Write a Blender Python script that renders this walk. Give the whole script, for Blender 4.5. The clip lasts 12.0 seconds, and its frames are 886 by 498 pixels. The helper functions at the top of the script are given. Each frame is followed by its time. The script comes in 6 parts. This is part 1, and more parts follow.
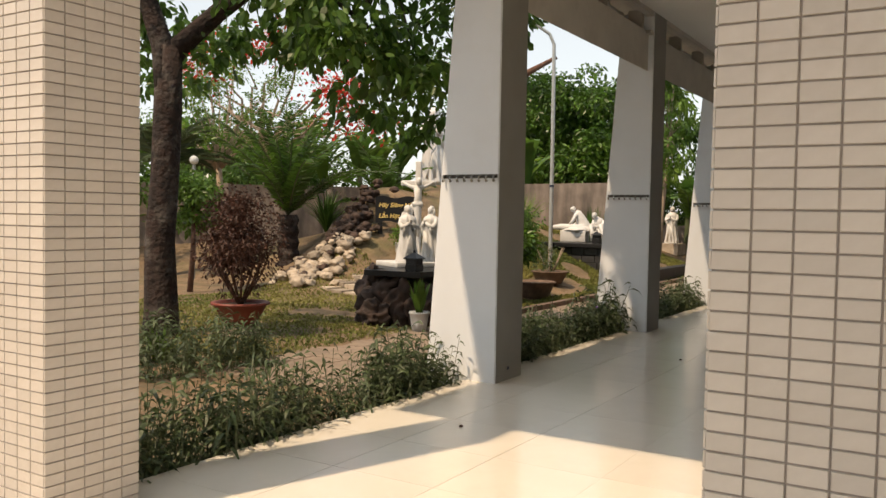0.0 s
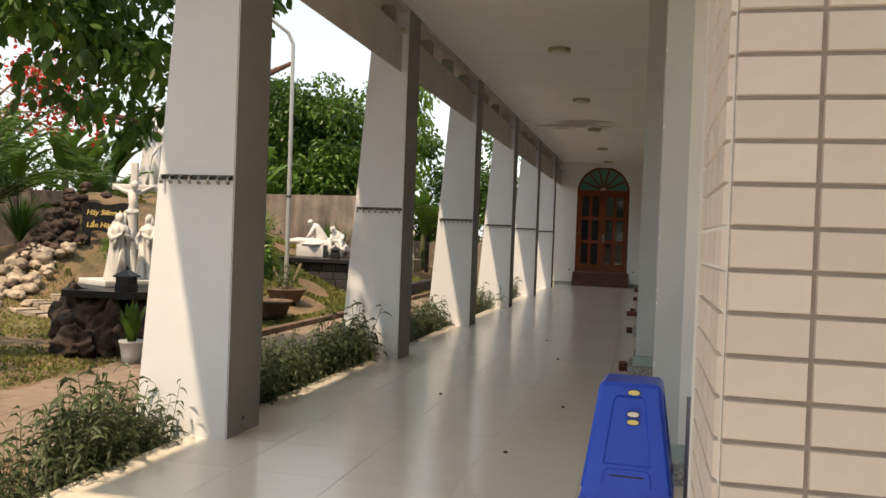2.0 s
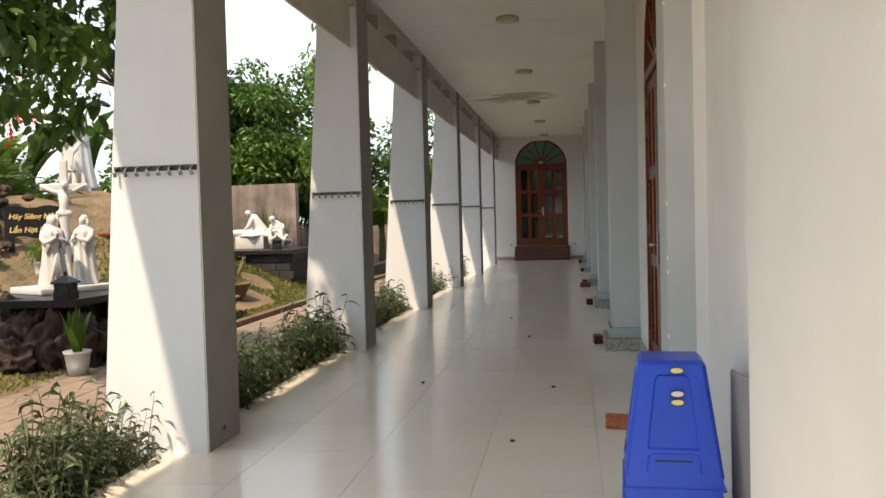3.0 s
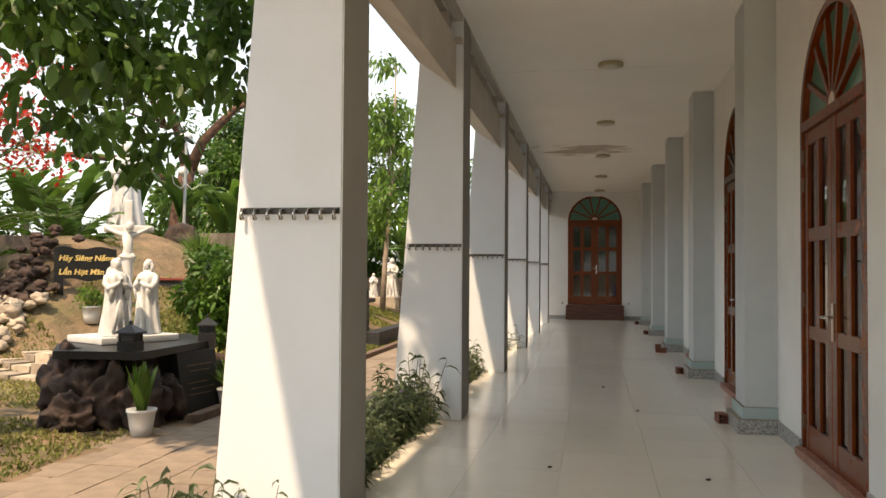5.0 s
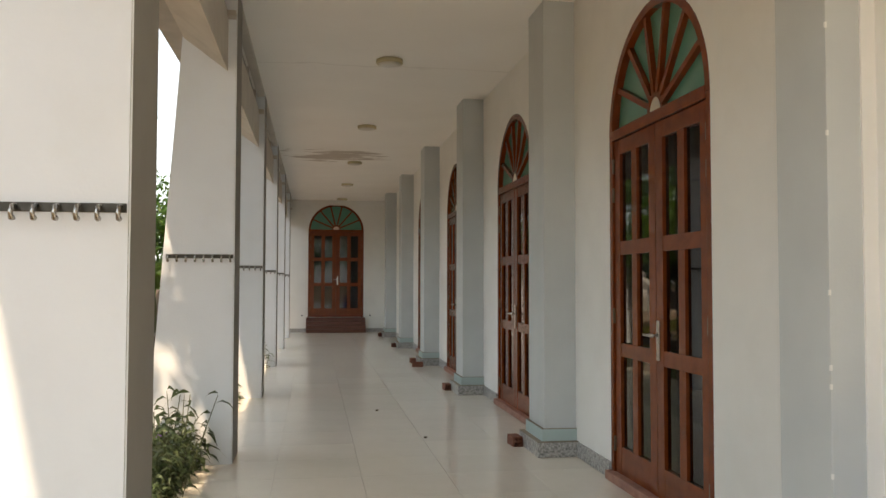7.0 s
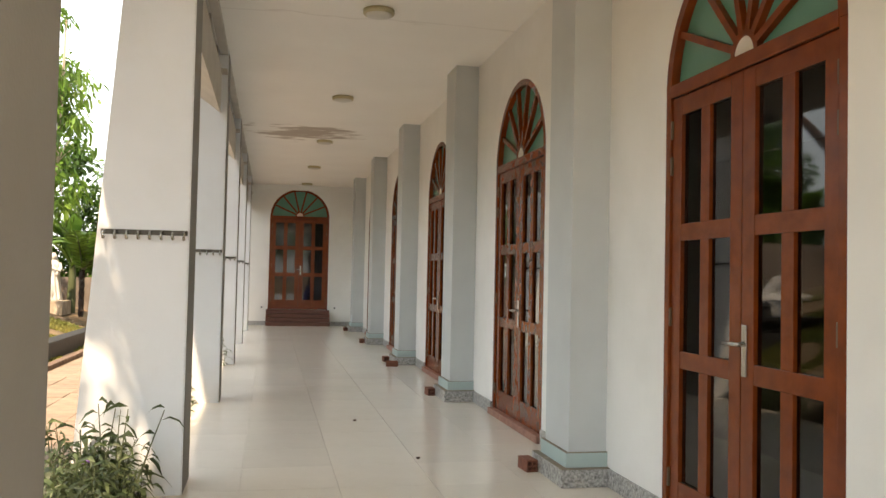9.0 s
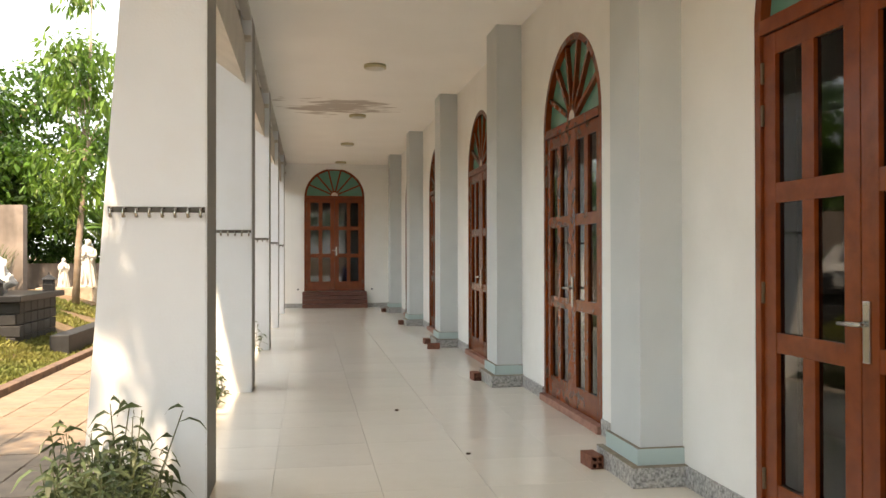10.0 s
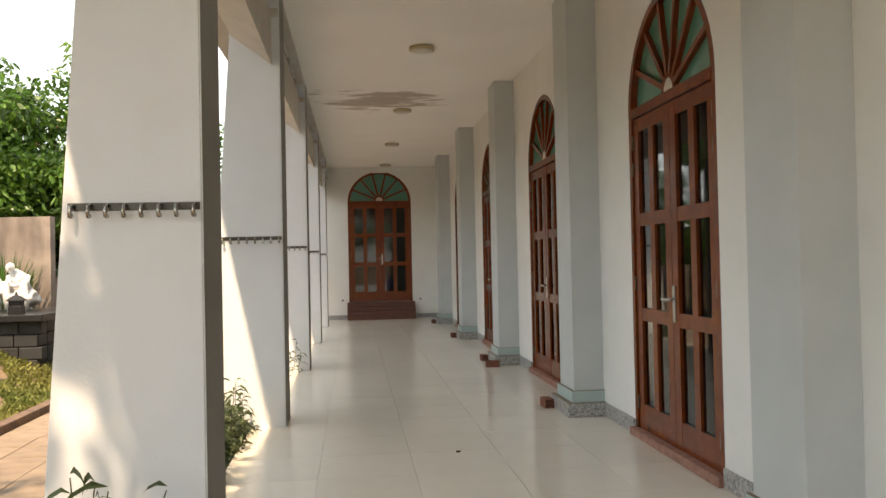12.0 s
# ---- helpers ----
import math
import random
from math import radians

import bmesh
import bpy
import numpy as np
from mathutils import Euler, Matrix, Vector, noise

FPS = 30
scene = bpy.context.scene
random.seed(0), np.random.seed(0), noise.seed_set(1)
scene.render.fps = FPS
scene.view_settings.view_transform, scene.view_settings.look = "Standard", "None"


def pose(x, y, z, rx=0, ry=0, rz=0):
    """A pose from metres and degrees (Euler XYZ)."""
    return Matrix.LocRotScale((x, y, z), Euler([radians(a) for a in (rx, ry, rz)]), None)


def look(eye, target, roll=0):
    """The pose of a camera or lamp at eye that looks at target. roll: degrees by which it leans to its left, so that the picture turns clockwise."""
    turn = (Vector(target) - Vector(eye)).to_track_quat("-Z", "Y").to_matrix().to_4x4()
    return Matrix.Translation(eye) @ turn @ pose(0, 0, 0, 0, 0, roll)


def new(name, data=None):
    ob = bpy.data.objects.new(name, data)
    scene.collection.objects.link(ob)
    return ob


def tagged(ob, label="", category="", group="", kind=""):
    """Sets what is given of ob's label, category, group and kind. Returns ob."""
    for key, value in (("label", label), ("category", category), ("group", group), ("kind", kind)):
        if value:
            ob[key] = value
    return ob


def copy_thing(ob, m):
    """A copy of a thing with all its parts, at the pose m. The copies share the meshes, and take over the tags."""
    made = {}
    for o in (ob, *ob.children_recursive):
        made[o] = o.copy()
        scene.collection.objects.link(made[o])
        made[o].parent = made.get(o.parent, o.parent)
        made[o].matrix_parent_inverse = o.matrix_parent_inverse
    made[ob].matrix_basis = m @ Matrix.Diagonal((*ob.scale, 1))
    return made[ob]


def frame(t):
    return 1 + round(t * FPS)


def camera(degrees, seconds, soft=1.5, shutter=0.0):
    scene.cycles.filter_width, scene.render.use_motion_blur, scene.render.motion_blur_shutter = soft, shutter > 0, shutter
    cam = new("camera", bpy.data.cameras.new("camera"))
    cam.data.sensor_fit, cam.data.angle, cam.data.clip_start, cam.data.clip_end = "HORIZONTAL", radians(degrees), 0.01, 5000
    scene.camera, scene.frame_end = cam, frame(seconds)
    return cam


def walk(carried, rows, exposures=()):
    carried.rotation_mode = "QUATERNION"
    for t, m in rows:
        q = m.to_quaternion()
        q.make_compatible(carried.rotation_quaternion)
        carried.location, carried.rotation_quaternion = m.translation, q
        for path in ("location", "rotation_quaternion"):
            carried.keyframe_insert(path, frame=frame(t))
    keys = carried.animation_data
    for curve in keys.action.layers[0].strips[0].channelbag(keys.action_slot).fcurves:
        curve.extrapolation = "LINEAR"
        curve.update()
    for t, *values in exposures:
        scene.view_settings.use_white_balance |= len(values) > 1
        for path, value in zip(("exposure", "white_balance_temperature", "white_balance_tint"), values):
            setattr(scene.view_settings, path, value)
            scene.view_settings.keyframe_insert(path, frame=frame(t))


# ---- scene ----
cam = camera(55.9, 12.0)
PATH = [
    (0, (0.24, -0.408, 1.27), (-0.814, 1.29, 1.192), 1.0),
    (0.5, (0.182, -0.173, 1.279), (-0.75, 1.596, 1.254), 0.6),
    (1, (0.027, 0.063, 1.261), (-0.832, 1.869, 1.21), 0.9),
    (1.5, (-0.14, 0.319, 1.26), (-0.784, 2.212, 1.213), 1.9),
    (2, (-0.335, 0.591, 1.274), (-0.803, 2.535, 1.245), 2.1),
    (2.5, (-0.586, 0.747, 1.279), (-0.963, 2.711, 1.243), -0.3),
    (3, (-0.746, 0.858, 1.262), (-1.048, 2.834, 1.19), -1.5),
    (3.5, (-0.957, 1.001, 1.277), (-1.322, 2.967, 1.255), -0.6),
    (3.7, (-1.064, 1.068, 1.283), (-1.48, 3.024, 1.296), 0.1),
    (5.5, (-1.798, 1.687, 1.326), (-2.047, 3.67, 1.396), 0.7),
    (6, (-1.977, 1.894, 1.351), (-2.009, 3.891, 1.447), 0.3),
    (6.5, (-2.073, 2.094, 1.324), (-1.891, 4.084, 1.419), 0.0),
    (7, (-2.161, 2.381, 1.344), (-1.855, 4.356, 1.425), 0.1),
    (8.8, (-2.267, 3.526, 1.298), (-1.836, 5.477, 1.378), 1.7),
    (9, (-2.272, 3.641, 1.313), (-1.868, 5.599, 1.38), 1.2),
    (9.5, (-2.257, 3.952, 1.301), (-1.882, 5.916, 1.343), -0.0),
    (10, (-2.224, 4.261, 1.298), (-1.904, 6.235, 1.313), -0.1),
    (10.5, (-2.228, 4.577, 1.304), (-1.954, 6.559, 1.306), -0.7),
    (11, (-2.207, 4.916, 1.297), (-1.956, 6.9, 1.316), -0.7),
    (11.5, (-2.169, 5.204, 1.305), (-1.947, 7.191, 1.34), -0.4),
    (12, (-2.174, 5.518, 1.302), (-1.962, 7.507, 1.334), -1.2),
]
walk(cam, [(t, look(eye, target, roll)) for t, eye, target, roll in PATH],
     [(0.0, 1.23, 7700, 9), (0.5, 1.52, 7700, 9), (1.2, 1.55, 7600, 9), (2.0, 1.43, 7700, 9), (2.5, 1.68, 7200, 8), (3.0, 1.73, 7200, 8), (3.7, 1.48, 7600, 8), (5.5, 1.97, 7800, 9), (7.0, 2.1, 7700, 8), (9.0, 2.65, 8000, 9), (9.5, 2.8, 8000, 9), (10.5, 2.69, 8000, 9), (12.0, 2.33, 8000, 9)])

# ---- light ----
SUN = Vector((0.2, 0.58, -0.98)).normalized()
world = bpy.data.worlds.new("world")
scene.world = world
world.use_nodes = True
wn = world.node_tree.nodes
sky = wn.new("ShaderNodeTexSky")
sky.sky_type = "NISHITA"
sky.sun_disc = False
sky.sun_elevation = math.asin(-SUN.z)
sky.sun_rotation = math.atan2(-SUN.x, -SUN.y) % (2 * math.pi)
sky.air_density, sky.dust_density, sky.ozone_density = 1.0, 1.0, 1.0
wn["Background"].inputs["Strength"].default_value = 0.125
haze = wn.new("ShaderNodeHueSaturation")
haze.inputs["Saturation"].default_value = 0.5
world.node_tree.links.new(sky.outputs[0], haze.inputs["Color"])
veil = wn.new("ShaderNodeMixRGB")
veil.inputs[0].default_value, veil.inputs[2].default_value = 0.65, (2.2, 2.6, 3.2, 1)
world.node_tree.links.new(haze.outputs[0], veil.inputs[1])
world.node_tree.links.new(veil.outputs[0], wn["Background"].inputs["Color"])
sun = new("sun", bpy.data.lights.new("sun", "SUN"))
sun.data.energy, sun.data.angle, sun.data.color = 1.8, radians(0.9), (1.0, 0.80, 0.625)
sun.matrix_world = look((0, 0, 30), Vector((0, 0, 30)) + SUN)


# ---- materials ----
def mat(name, color, color2=None, rough=0.6, metal=0.0, scale=6.0, bump=0.0, bump_scale=60.0, spec=0.5, vary=0.0, island=0.0, stain=None, stain_scale=1.2, stain_amount=0.5, leafy=0.0, relief=0.01):
    """A surface with two scales of colour, fine relief and, on pieces, a tone of its own."""
    m = bpy.data.materials.new(name)
    m.use_nodes = True
    n, l = m.node_tree.nodes, m.node_tree.links
    b = n["Principled BSDF"]
    b.inputs["Roughness"].default_value = rough
    b.inputs["Metallic"].default_value = metal
    b.inputs["Specular IOR Level"].default_value = spec
    co = n.new("ShaderNodeTexCoord").outputs["Object"]
    tex = n.new("ShaderNodeTexNoise")
    tex.inputs["Scale"].default_value, tex.inputs["Detail"].default_value = scale, 5
    l.new(co, tex.inputs["Vector"])
    ramp = n.new("ShaderNodeValToRGB")
    ramp.color_ramp.elements[0].position, ramp.color_ramp.elements[1].position = 0.3, 0.7
    c2 = color2 or tuple(c * 0.85 for c in color)
    ramp.color_ramp.elements[0].color, ramp.color_ramp.elements[1].color = (*c2, 1), (*color, 1)
    l.new(tex.outputs["Fac"], ramp.inputs["Fac"])
    out = ramp.outputs["Color"]
    if stain:
        big = n.new("ShaderNodeTexNoise")
        big.inputs["Scale"].default_value, big.inputs["Detail"].default_value, big.inputs["Roughness"].default_value = stain_scale, 8, 0.65
        l.new(co, big.inputs["Vector"])
        edge = n.new("ShaderNodeMapRange")
        edge.inputs[1].default_value, edge.inputs[2].default_value, edge.inputs[4].default_value = 0.5, 0.72, stain_amount
        l.new(big.outputs["Fac"], edge.inputs[0])
        mix = n.new("ShaderNodeMixRGB")
        mix.inputs[2].default_value = (*stain, 1)
        l.new(edge.outputs[0], mix.inputs[0])
        l.new(out, mix.inputs[1])
        out = mix.outputs[0]
    if vary or island:
        src = n.new("ShaderNodeNewGeometry").outputs["Random Per Island"] if island else n.new("ShaderNodeObjectInfo").outputs["Random"]
        hsv = n.new("ShaderNodeHueSaturation")
        amount = island or vary
        rng = n.new("ShaderNodeMapRange")
        rng.inputs[3].default_value, rng.inputs[4].default_value = 1 - amount, 1 + amount
        l.new(src, rng.inputs[0])
        l.new(rng.outputs[0], hsv.inputs["Value"])
        l.new(out, hsv.inputs["Color"])
        out = hsv.outputs[0]
    l.new(out, b.inputs["Base Color"])
    if bump:
        fine = n.new("ShaderNodeTexNoise")
        fine.inputs["Scale"].default_value, fine.inputs["Detail"].default_value = bump_scale, 4
        l.new(co, fine.inputs["Vector"])
        bp = n.new("ShaderNodeBump")
        bp.inputs["Strength"].default_value, bp.inputs["Distance"].default_value = bump, relief
        l.new(fine.outputs["Fac"], bp.inputs["Height"])
        l.new(bp.outputs[0], b.inputs["Normal"])
    if leafy:
        tr = n.new("ShaderNodeBsdfTranslucent")
        l.new(out, tr.inputs["Color"])
        ms = n.new("ShaderNodeMixShader")
        ms.inputs[0].default_value = leafy
        l.new(b.outputs[0], ms.inputs[1])
        l.new(tr.outputs[0], ms.inputs[2])
        l.new(ms.outputs[0], n["Material Output"].inputs["Surface"])
    return m


M = {}
M["white"] = mat("white_paint", (0.79, 0.795, 0.78), (0.75, 0.755, 0.74), rough=0.75, scale=2.5, bump=0.08, bump_scale=90, stain=(0.6, 0.6, 0.57), stain_scale=0.8, stain_amount=0.35)
M["pillar"] = mat("pillar_paint", (0.72, 0.755, 0.795), (0.685, 0.72, 0.76), rough=0.72, scale=3.0, bump=0.1, bump_scale=70, stain=(0.62, 0.61, 0.57), stain_scale=1.4, stain_amount=0.3)
M["pillar_inner"] = mat("dark_grey_pillar_inner", (0.27, 0.26, 0.24), (0.24, 0.23, 0.21), rough=0.75, scale=3.0, bump=0.1, bump_scale=70)
M["pilaster"] = mat("grey_paint", (0.53, 0.565, 0.575), (0.49, 0.525, 0.54), rough=0.7, scale=3.0, bump=0.08, bump_scale=70)
M["plinth"] = mat("blue_grey_paint", (0.40, 0.50, 0.50), (0.36, 0.46, 0.46), rough=0.65, scale=4.0, bump=0.06, stain=(0.42, 0.43, 0.40), stain_amount=0.4)
M["ceiling"] = mat("ceiling_paint", (0.87, 0.85, 0.81), (0.83, 0.81, 0.77), rough=0.8, scale=1.2, bump=0.05)
n_, l_ = M["ceiling"].node_tree.nodes, M["ceiling"].node_tree.links
co_ = n_.new("ShaderNodeTexCoord").outputs["Object"]
mp = n_.new("ShaderNodeMapping")
mp.inputs["Location"].default_value, mp.inputs["Scale"].default_value = (1.75 / 1.6, -17.2 / 1.3, 0), (1 / 1.6, 1 / 1.3, 0)
l_.new(co_, mp.inputs["Vector"])
gr = n_.new("ShaderNodeTexGradient")
gr.gradient_type = "SPHERICAL"
l_.new(mp.outputs[0], gr.inputs[0])
ns = n_.new("ShaderNodeTexNoise")
ns.inputs["Scale"].default_value, ns.inputs["Detail"].default_value = 3.2, 6
mp2 = n_.new("ShaderNodeMapping")
mp2.inputs["Scale"].default_value = (0.55, 1.5, 1)
l_.new(co_, mp2.inputs["Vector"])
l_.new(mp2.outputs[0], ns.inputs["Vector"])
ad = n_.new("ShaderNodeMath")
ad.operation = "MULTIPLY_ADD"
l_.new(gr.outputs["Fac"], ad.inputs[0])
ad.inputs[1].default_value = 0.5
l_.new(ns.outputs["Fac"], ad.inputs[2])
mr = n_.new("ShaderNodeMapRange")
mr.inputs[1].default_value, mr.inputs[2].default_value, mr.inputs[4].default_value = 0.76, 0.86, 0.72
l_.new(ad.outputs[0], mr.inputs[0])
mx = n_.new("ShaderNodeMixRGB")
mx.inputs[2].default_value = (0.30, 0.23, 0.17, 1)
pb = n_["Principled BSDF"]
l_.new(pb.inputs["Base Color"].links[0].from_socket, mx.inputs[1])
l_.new(mr.outputs[0], mx.inputs[0])
l_.new(mx.outputs[0], pb.inputs["Base Color"])
# a faint hairline crack across the ceiling
sep = n_.new("ShaderNodeSeparateXYZ")
l_.new(co_, sep.inputs[0])
wob = n_.new("ShaderNodeMath")
wob.operation = "MULTIPLY_ADD"
wob.inputs[1].default_value, wob.inputs[2].default_value = -0.4, -10.8
l_.new(ns.outputs["Fac"], wob.inputs[0])
off = n_.new("ShaderNodeMath")
off.operation = "ADD"
l_.new(sep.outputs[1], off.inputs[0])
l_.new(wob.outputs[0], off.inputs[1])
far = n_.new("ShaderNodeMath")
far.operation = "ABSOLUTE"
l_.new(off.outputs[0], far.inputs[0])
line = n_.new("ShaderNodeMapRange")
line.inputs[1].default_value, line.inputs[2].default_value, line.inputs[3].default_value, line.inputs[4].default_value = 0.0, 0.03, 0.25, 0.0
l_.new(far.outputs[0], line.inputs[0])
crack = n_.new("ShaderNodeMixRGB")
crack.inputs[2].default_value = (0.40, 0.36, 0.31, 1)
l_.new(mx.outputs[0], crack.inputs[1])
l_.new(line.outputs[0], crack.inputs[0])
l_.new(crack.outputs[0], pb.inputs["Base Color"])
M["beam"] = mat("beam_paint", (0.58, 0.54, 0.48), (0.51, 0.47, 0.42), rough=0.75, scale=3.0, bump=0.08, stain=(0.30, 0.28, 0.25), stain_scale=2.5, stain_amount=0.35)
M["tile_wall"] = mat("wall_tile_glaze", (0.60, 0.545, 0.49), (0.56, 0.505, 0.45), rough=0.38, scale=30, bump=0.05, bump_scale=40, vary=0.06)
M["tile_stuff"] = mat("wall_tile_glaze_rest", (0.60, 0.545, 0.49), (0.56, 0.505, 0.45), rough=0.38, scale=30, bump=0.05, bump_scale=40, island=0.06)
M["grout"] = mat("tile_grout", (0.36, 0.315, 0.285), rough=0.9, scale=40)
M["floor_tile"] = mat("floor_tile_glaze", (0.80, 0.755, 0.67), (0.75, 0.705, 0.62), rough=0.17, scale=1.6, bump=0.012, bump_scale=18, vary=0.025, stain=(0.58, 0.53, 0.45), stain_scale=1.1, stain_amount=0.35)
M["floor_joint"] = mat("floor_joint", (0.60, 0.56, 0.49), rough=0.6, scale=20)
M["kerb"] = mat("floor_edge_plaster", (0.50, 0.45, 0.37), (0.33, 0.29, 0.23), rough=0.85, scale=9, bump=0.2)
M["granite"] = mat("speckled_granite", (0.52, 0.52, 0.51), (0.10, 0.10, 0.10), rough=0.35, scale=55, bump=0.03, stain=(0.42, 0.38, 0.34), stain_scale=14, stain_amount=0.5)
M["wood"] = mat("red_brown_door_wood", (0.195, 0.041, 0.009), (0.125, 0.025, 0.006), rough=0.27, scale=9, bump=0.05, bump_scale=25, spec=0.32)
M["step_wood"] = mat("red_brown_step", (0.16, 0.06, 0.04), (0.11, 0.04, 0.03), rough=0.4, scale=9, bump=0.05)
M["threshold"] = mat("worn_threshold", (0.38, 0.20, 0.15), (0.24, 0.12, 0.09), rough=0.8, scale=14, bump=0.2)
M["green_glass"] = mat("green_fan_glass", (0.10, 0.27, 0.20), (0.085, 0.23, 0.175), rough=0.12, scale=3)
M["hub"] = mat("cream_hub", (0.66, 0.60, 0.53), rough=0.5)
M["dark_steel"] = mat("tarnished_steel", (0.05, 0.047, 0.042), (0.12, 0.112, 0.10), rough=0.35, metal=1.0, scale=14)
M["steel"] = mat("brushed_steel", (0.50, 0.48, 0.45), rough=0.25, metal=1.0, scale=30)
M["hinge"] = mat("dark_brass_hinge", (0.14, 0.10, 0.06), rough=0.45, metal=0.8)
M["brick"] = mat("fired_brick", (0.22, 0.08, 0.046), (0.13, 0.05, 0.034), rough=0.9, scale=20, bump=0.3, bump_scale=50)
M["brick_hole"] = mat("brick_hole_shade", (0.05, 0.025, 0.018), rough=0.95)
M["orange_brick"] = mat("orange_fired_brick", (0.52, 0.17, 0.085), (0.40, 0.12, 0.06), rough=0.9, scale=20, bump=0.3, bump_scale=50)
M["recess_grey"] = mat("plain_grey_sheet", (0.33, 0.335, 0.345), (0.27, 0.275, 0.285), rough=0.5, scale=4, bump=0.05)
M["blue"] = mat("blue_plastic", (0.006, 0.07, 0.60), (0.006, 0.06, 0.55), rough=0.33, scale=5, bump=0.02)
M["label_yellow"] = mat("pale_yellow_label", (0.75, 0.68, 0.25), rough=0.5)
M["label_dark"] = mat("dark_label_rim", (0.02, 0.03, 0.06), rough=0.5)
M["lamp_rim"] = mat("cream_lamp_rim", (0.50, 0.44, 0.27), rough=0.5)
M["lamp_face"] = mat("frosted_lamp_face", (0.62, 0.60, 0.54), rough=0.35)
M["marble"] = mat("white_statue_stone", (0.66, 0.655, 0.64), (0.58, 0.575, 0.56), rough=0.5, scale=8, bump=0.08, bump_scale=25)
M["black_stone"] = mat("black_polished_stone", (0.014, 0.014, 0.015), (0.022, 0.022, 0.023), rough=0.38, scale=30, spec=0.3)
M["dark_stone"] = mat("dark_slate_block", (0.036, 0.036, 0.038), (0.02, 0.02, 0.021), rough=0.6, scale=12, bump=0.3, bump_scale=20, vary=0.3)
M["rock"] = mat("dark_brown_rock", (0.085, 0.052, 0.04), (0.015, 0.011, 0.010), rough=0.85, scale=6, bump=0.7, bump_scale=14, vary=0.25)
M["pale_rock"] = mat("pale_rock", (0.46, 0.385, 0.30), (0.28, 0.225, 0.17), rough=0.85, scale=7, bump=0.5, bump_scale=14, vary=0.35)
M["gold"] = mat("gold_letter", (0.85, 0.62, 0.22), rough=0.4)
M["terracotta"] = mat("red_terracotta", (0.22, 0.048, 0.032), (0.17, 0.04, 0.028), rough=0.5, scale=10, bump=0.06)
M["old_pot"] = mat("weathered_brown_pot", (0.20, 0.13, 0.09), (0.09, 0.06, 0.045), rough=0.85, scale=10, bump=0.3)
M["white_pot"] = mat("white_plastic_pot", (0.74, 0.74, 0.73), rough=0.45, scale=8)
M["soil"] = mat("dark_soil", (0.10, 0.065, 0.04), (0.045, 0.032, 0.022), rough=0.95, scale=25, bump=0.6, bump_scale=40)
M["bark_dark"] = mat("dark_red_brown_bark", (0.034, 0.017, 0.012), (0.009, 0.006, 0.005), rough=0.9, scale=9, bump=0.9, bump_scale=16, stain=(0.36, 0.33, 0.29), stain_scale=3.5, stain_amount=0.25, relief=0.06)
M["bark"] = mat("brown_bark", (0.17, 0.085, 0.055), (0.06, 0.035, 0.026), rough=0.9, scale=8, bump=0.8, bump_scale=16, relief=0.04)
M["bark_pale"] = mat("pale_bark", (0.42, 0.33, 0.25), (0.28, 0.21, 0.15), rough=0.85, scale=8, bump=0.5)
M["leaf"] = mat("mid_green_leaf", (0.10, 0.20, 0.035), (0.045, 0.11, 0.02), rough=0.45, scale=1.5, island=0.45, leafy=0.35)
M["leaf_dark"] = mat("dark_green_leaf", (0.12, 0.22, 0.042), (0.055, 0.12, 0.024), rough=0.42, scale=1.0, island=0.5, leafy=0.5)
M["leaf_mango"] = mat("deep_green_leaf", (0.10, 0.205, 0.026), (0.022, 0.062, 0.010), rough=0.4, scale=0.9, island=0.55, leafy=0.35)
M["leaf_bright"] = mat("yellow_green_leaf", (0.15, 0.25, 0.035), (0.08, 0.17, 0.025), rough=0.45, scale=1.0, island=0.4, leafy=0.4)
M["leaf_grey"] = mat("dull_green_leaf", (0.10, 0.14, 0.058), (0.042, 0.066, 0.027), rough=0.5, scale=2.0, island=0.4, leafy=0.3)
M["leaf_red"] = mat("dry_red_brown_leaf", (0.10, 0.042, 0.028), (0.05, 0.025, 0.018), rough=0.6, scale=3.0, island=0.5, leafy=0.2)
M["flower"] = mat("red_flower", (0.62, 0.035, 0.025), (0.5, 0.05, 0.03), rough=0.6, island=0.3, leafy=0.3)
M["violet"] = mat("violet_flower", (0.32, 0.16, 0.55), rough=0.6)
M["stem"] = mat("green_stem", (0.08, 0.10, 0.045), rough=0.6)
M["grass"] = mat("dry_green_grass", (0.28, 0.255, 0.075), (0.11, 0.15, 0.035), rough=0.7, scale=0.6, island=0.4, leafy=0.3)
M["ground"] = mat("garden_earth_and_grass", (0.25, 0.165, 0.098), (0.12, 0.09, 0.052), rough=0.95, scale=2.2, bump=0.9, bump_scale=9, stain=(0.085, 0.105, 0.035), stain_scale=0.6, stain_amount=0.75, relief=0.07)
M["path_tile"] = mat("beige_path_tile", (0.28, 0.215, 0.16), (0.19, 0.145, 0.11), rough=0.85, scale=6, bump=0.25, bump_scale=30, vary=0.12, stain=(0.22, 0.17, 0.12), stain_scale=1.6, stain_amount=0.5)
M["path_base"] = mat("path_mortar", (0.20, 0.15, 0.10), rough=0.95, scale=10, bump=0.3)
M["old_wall"] = mat("weathered_garden_wall", (0.29, 0.24, 0.205), (0.17, 0.14, 0.12), rough=0.95, scale=2.5, bump=0.3, bump_scale=12, stain=(0.10, 0.085, 0.075), stain_scale=0.9, stain_amount=0.85)
n_, l_ = M["old_wall"].node_tree.nodes, M["old_wall"].node_tree.links
mp3 = n_.new("ShaderNodeMapping")
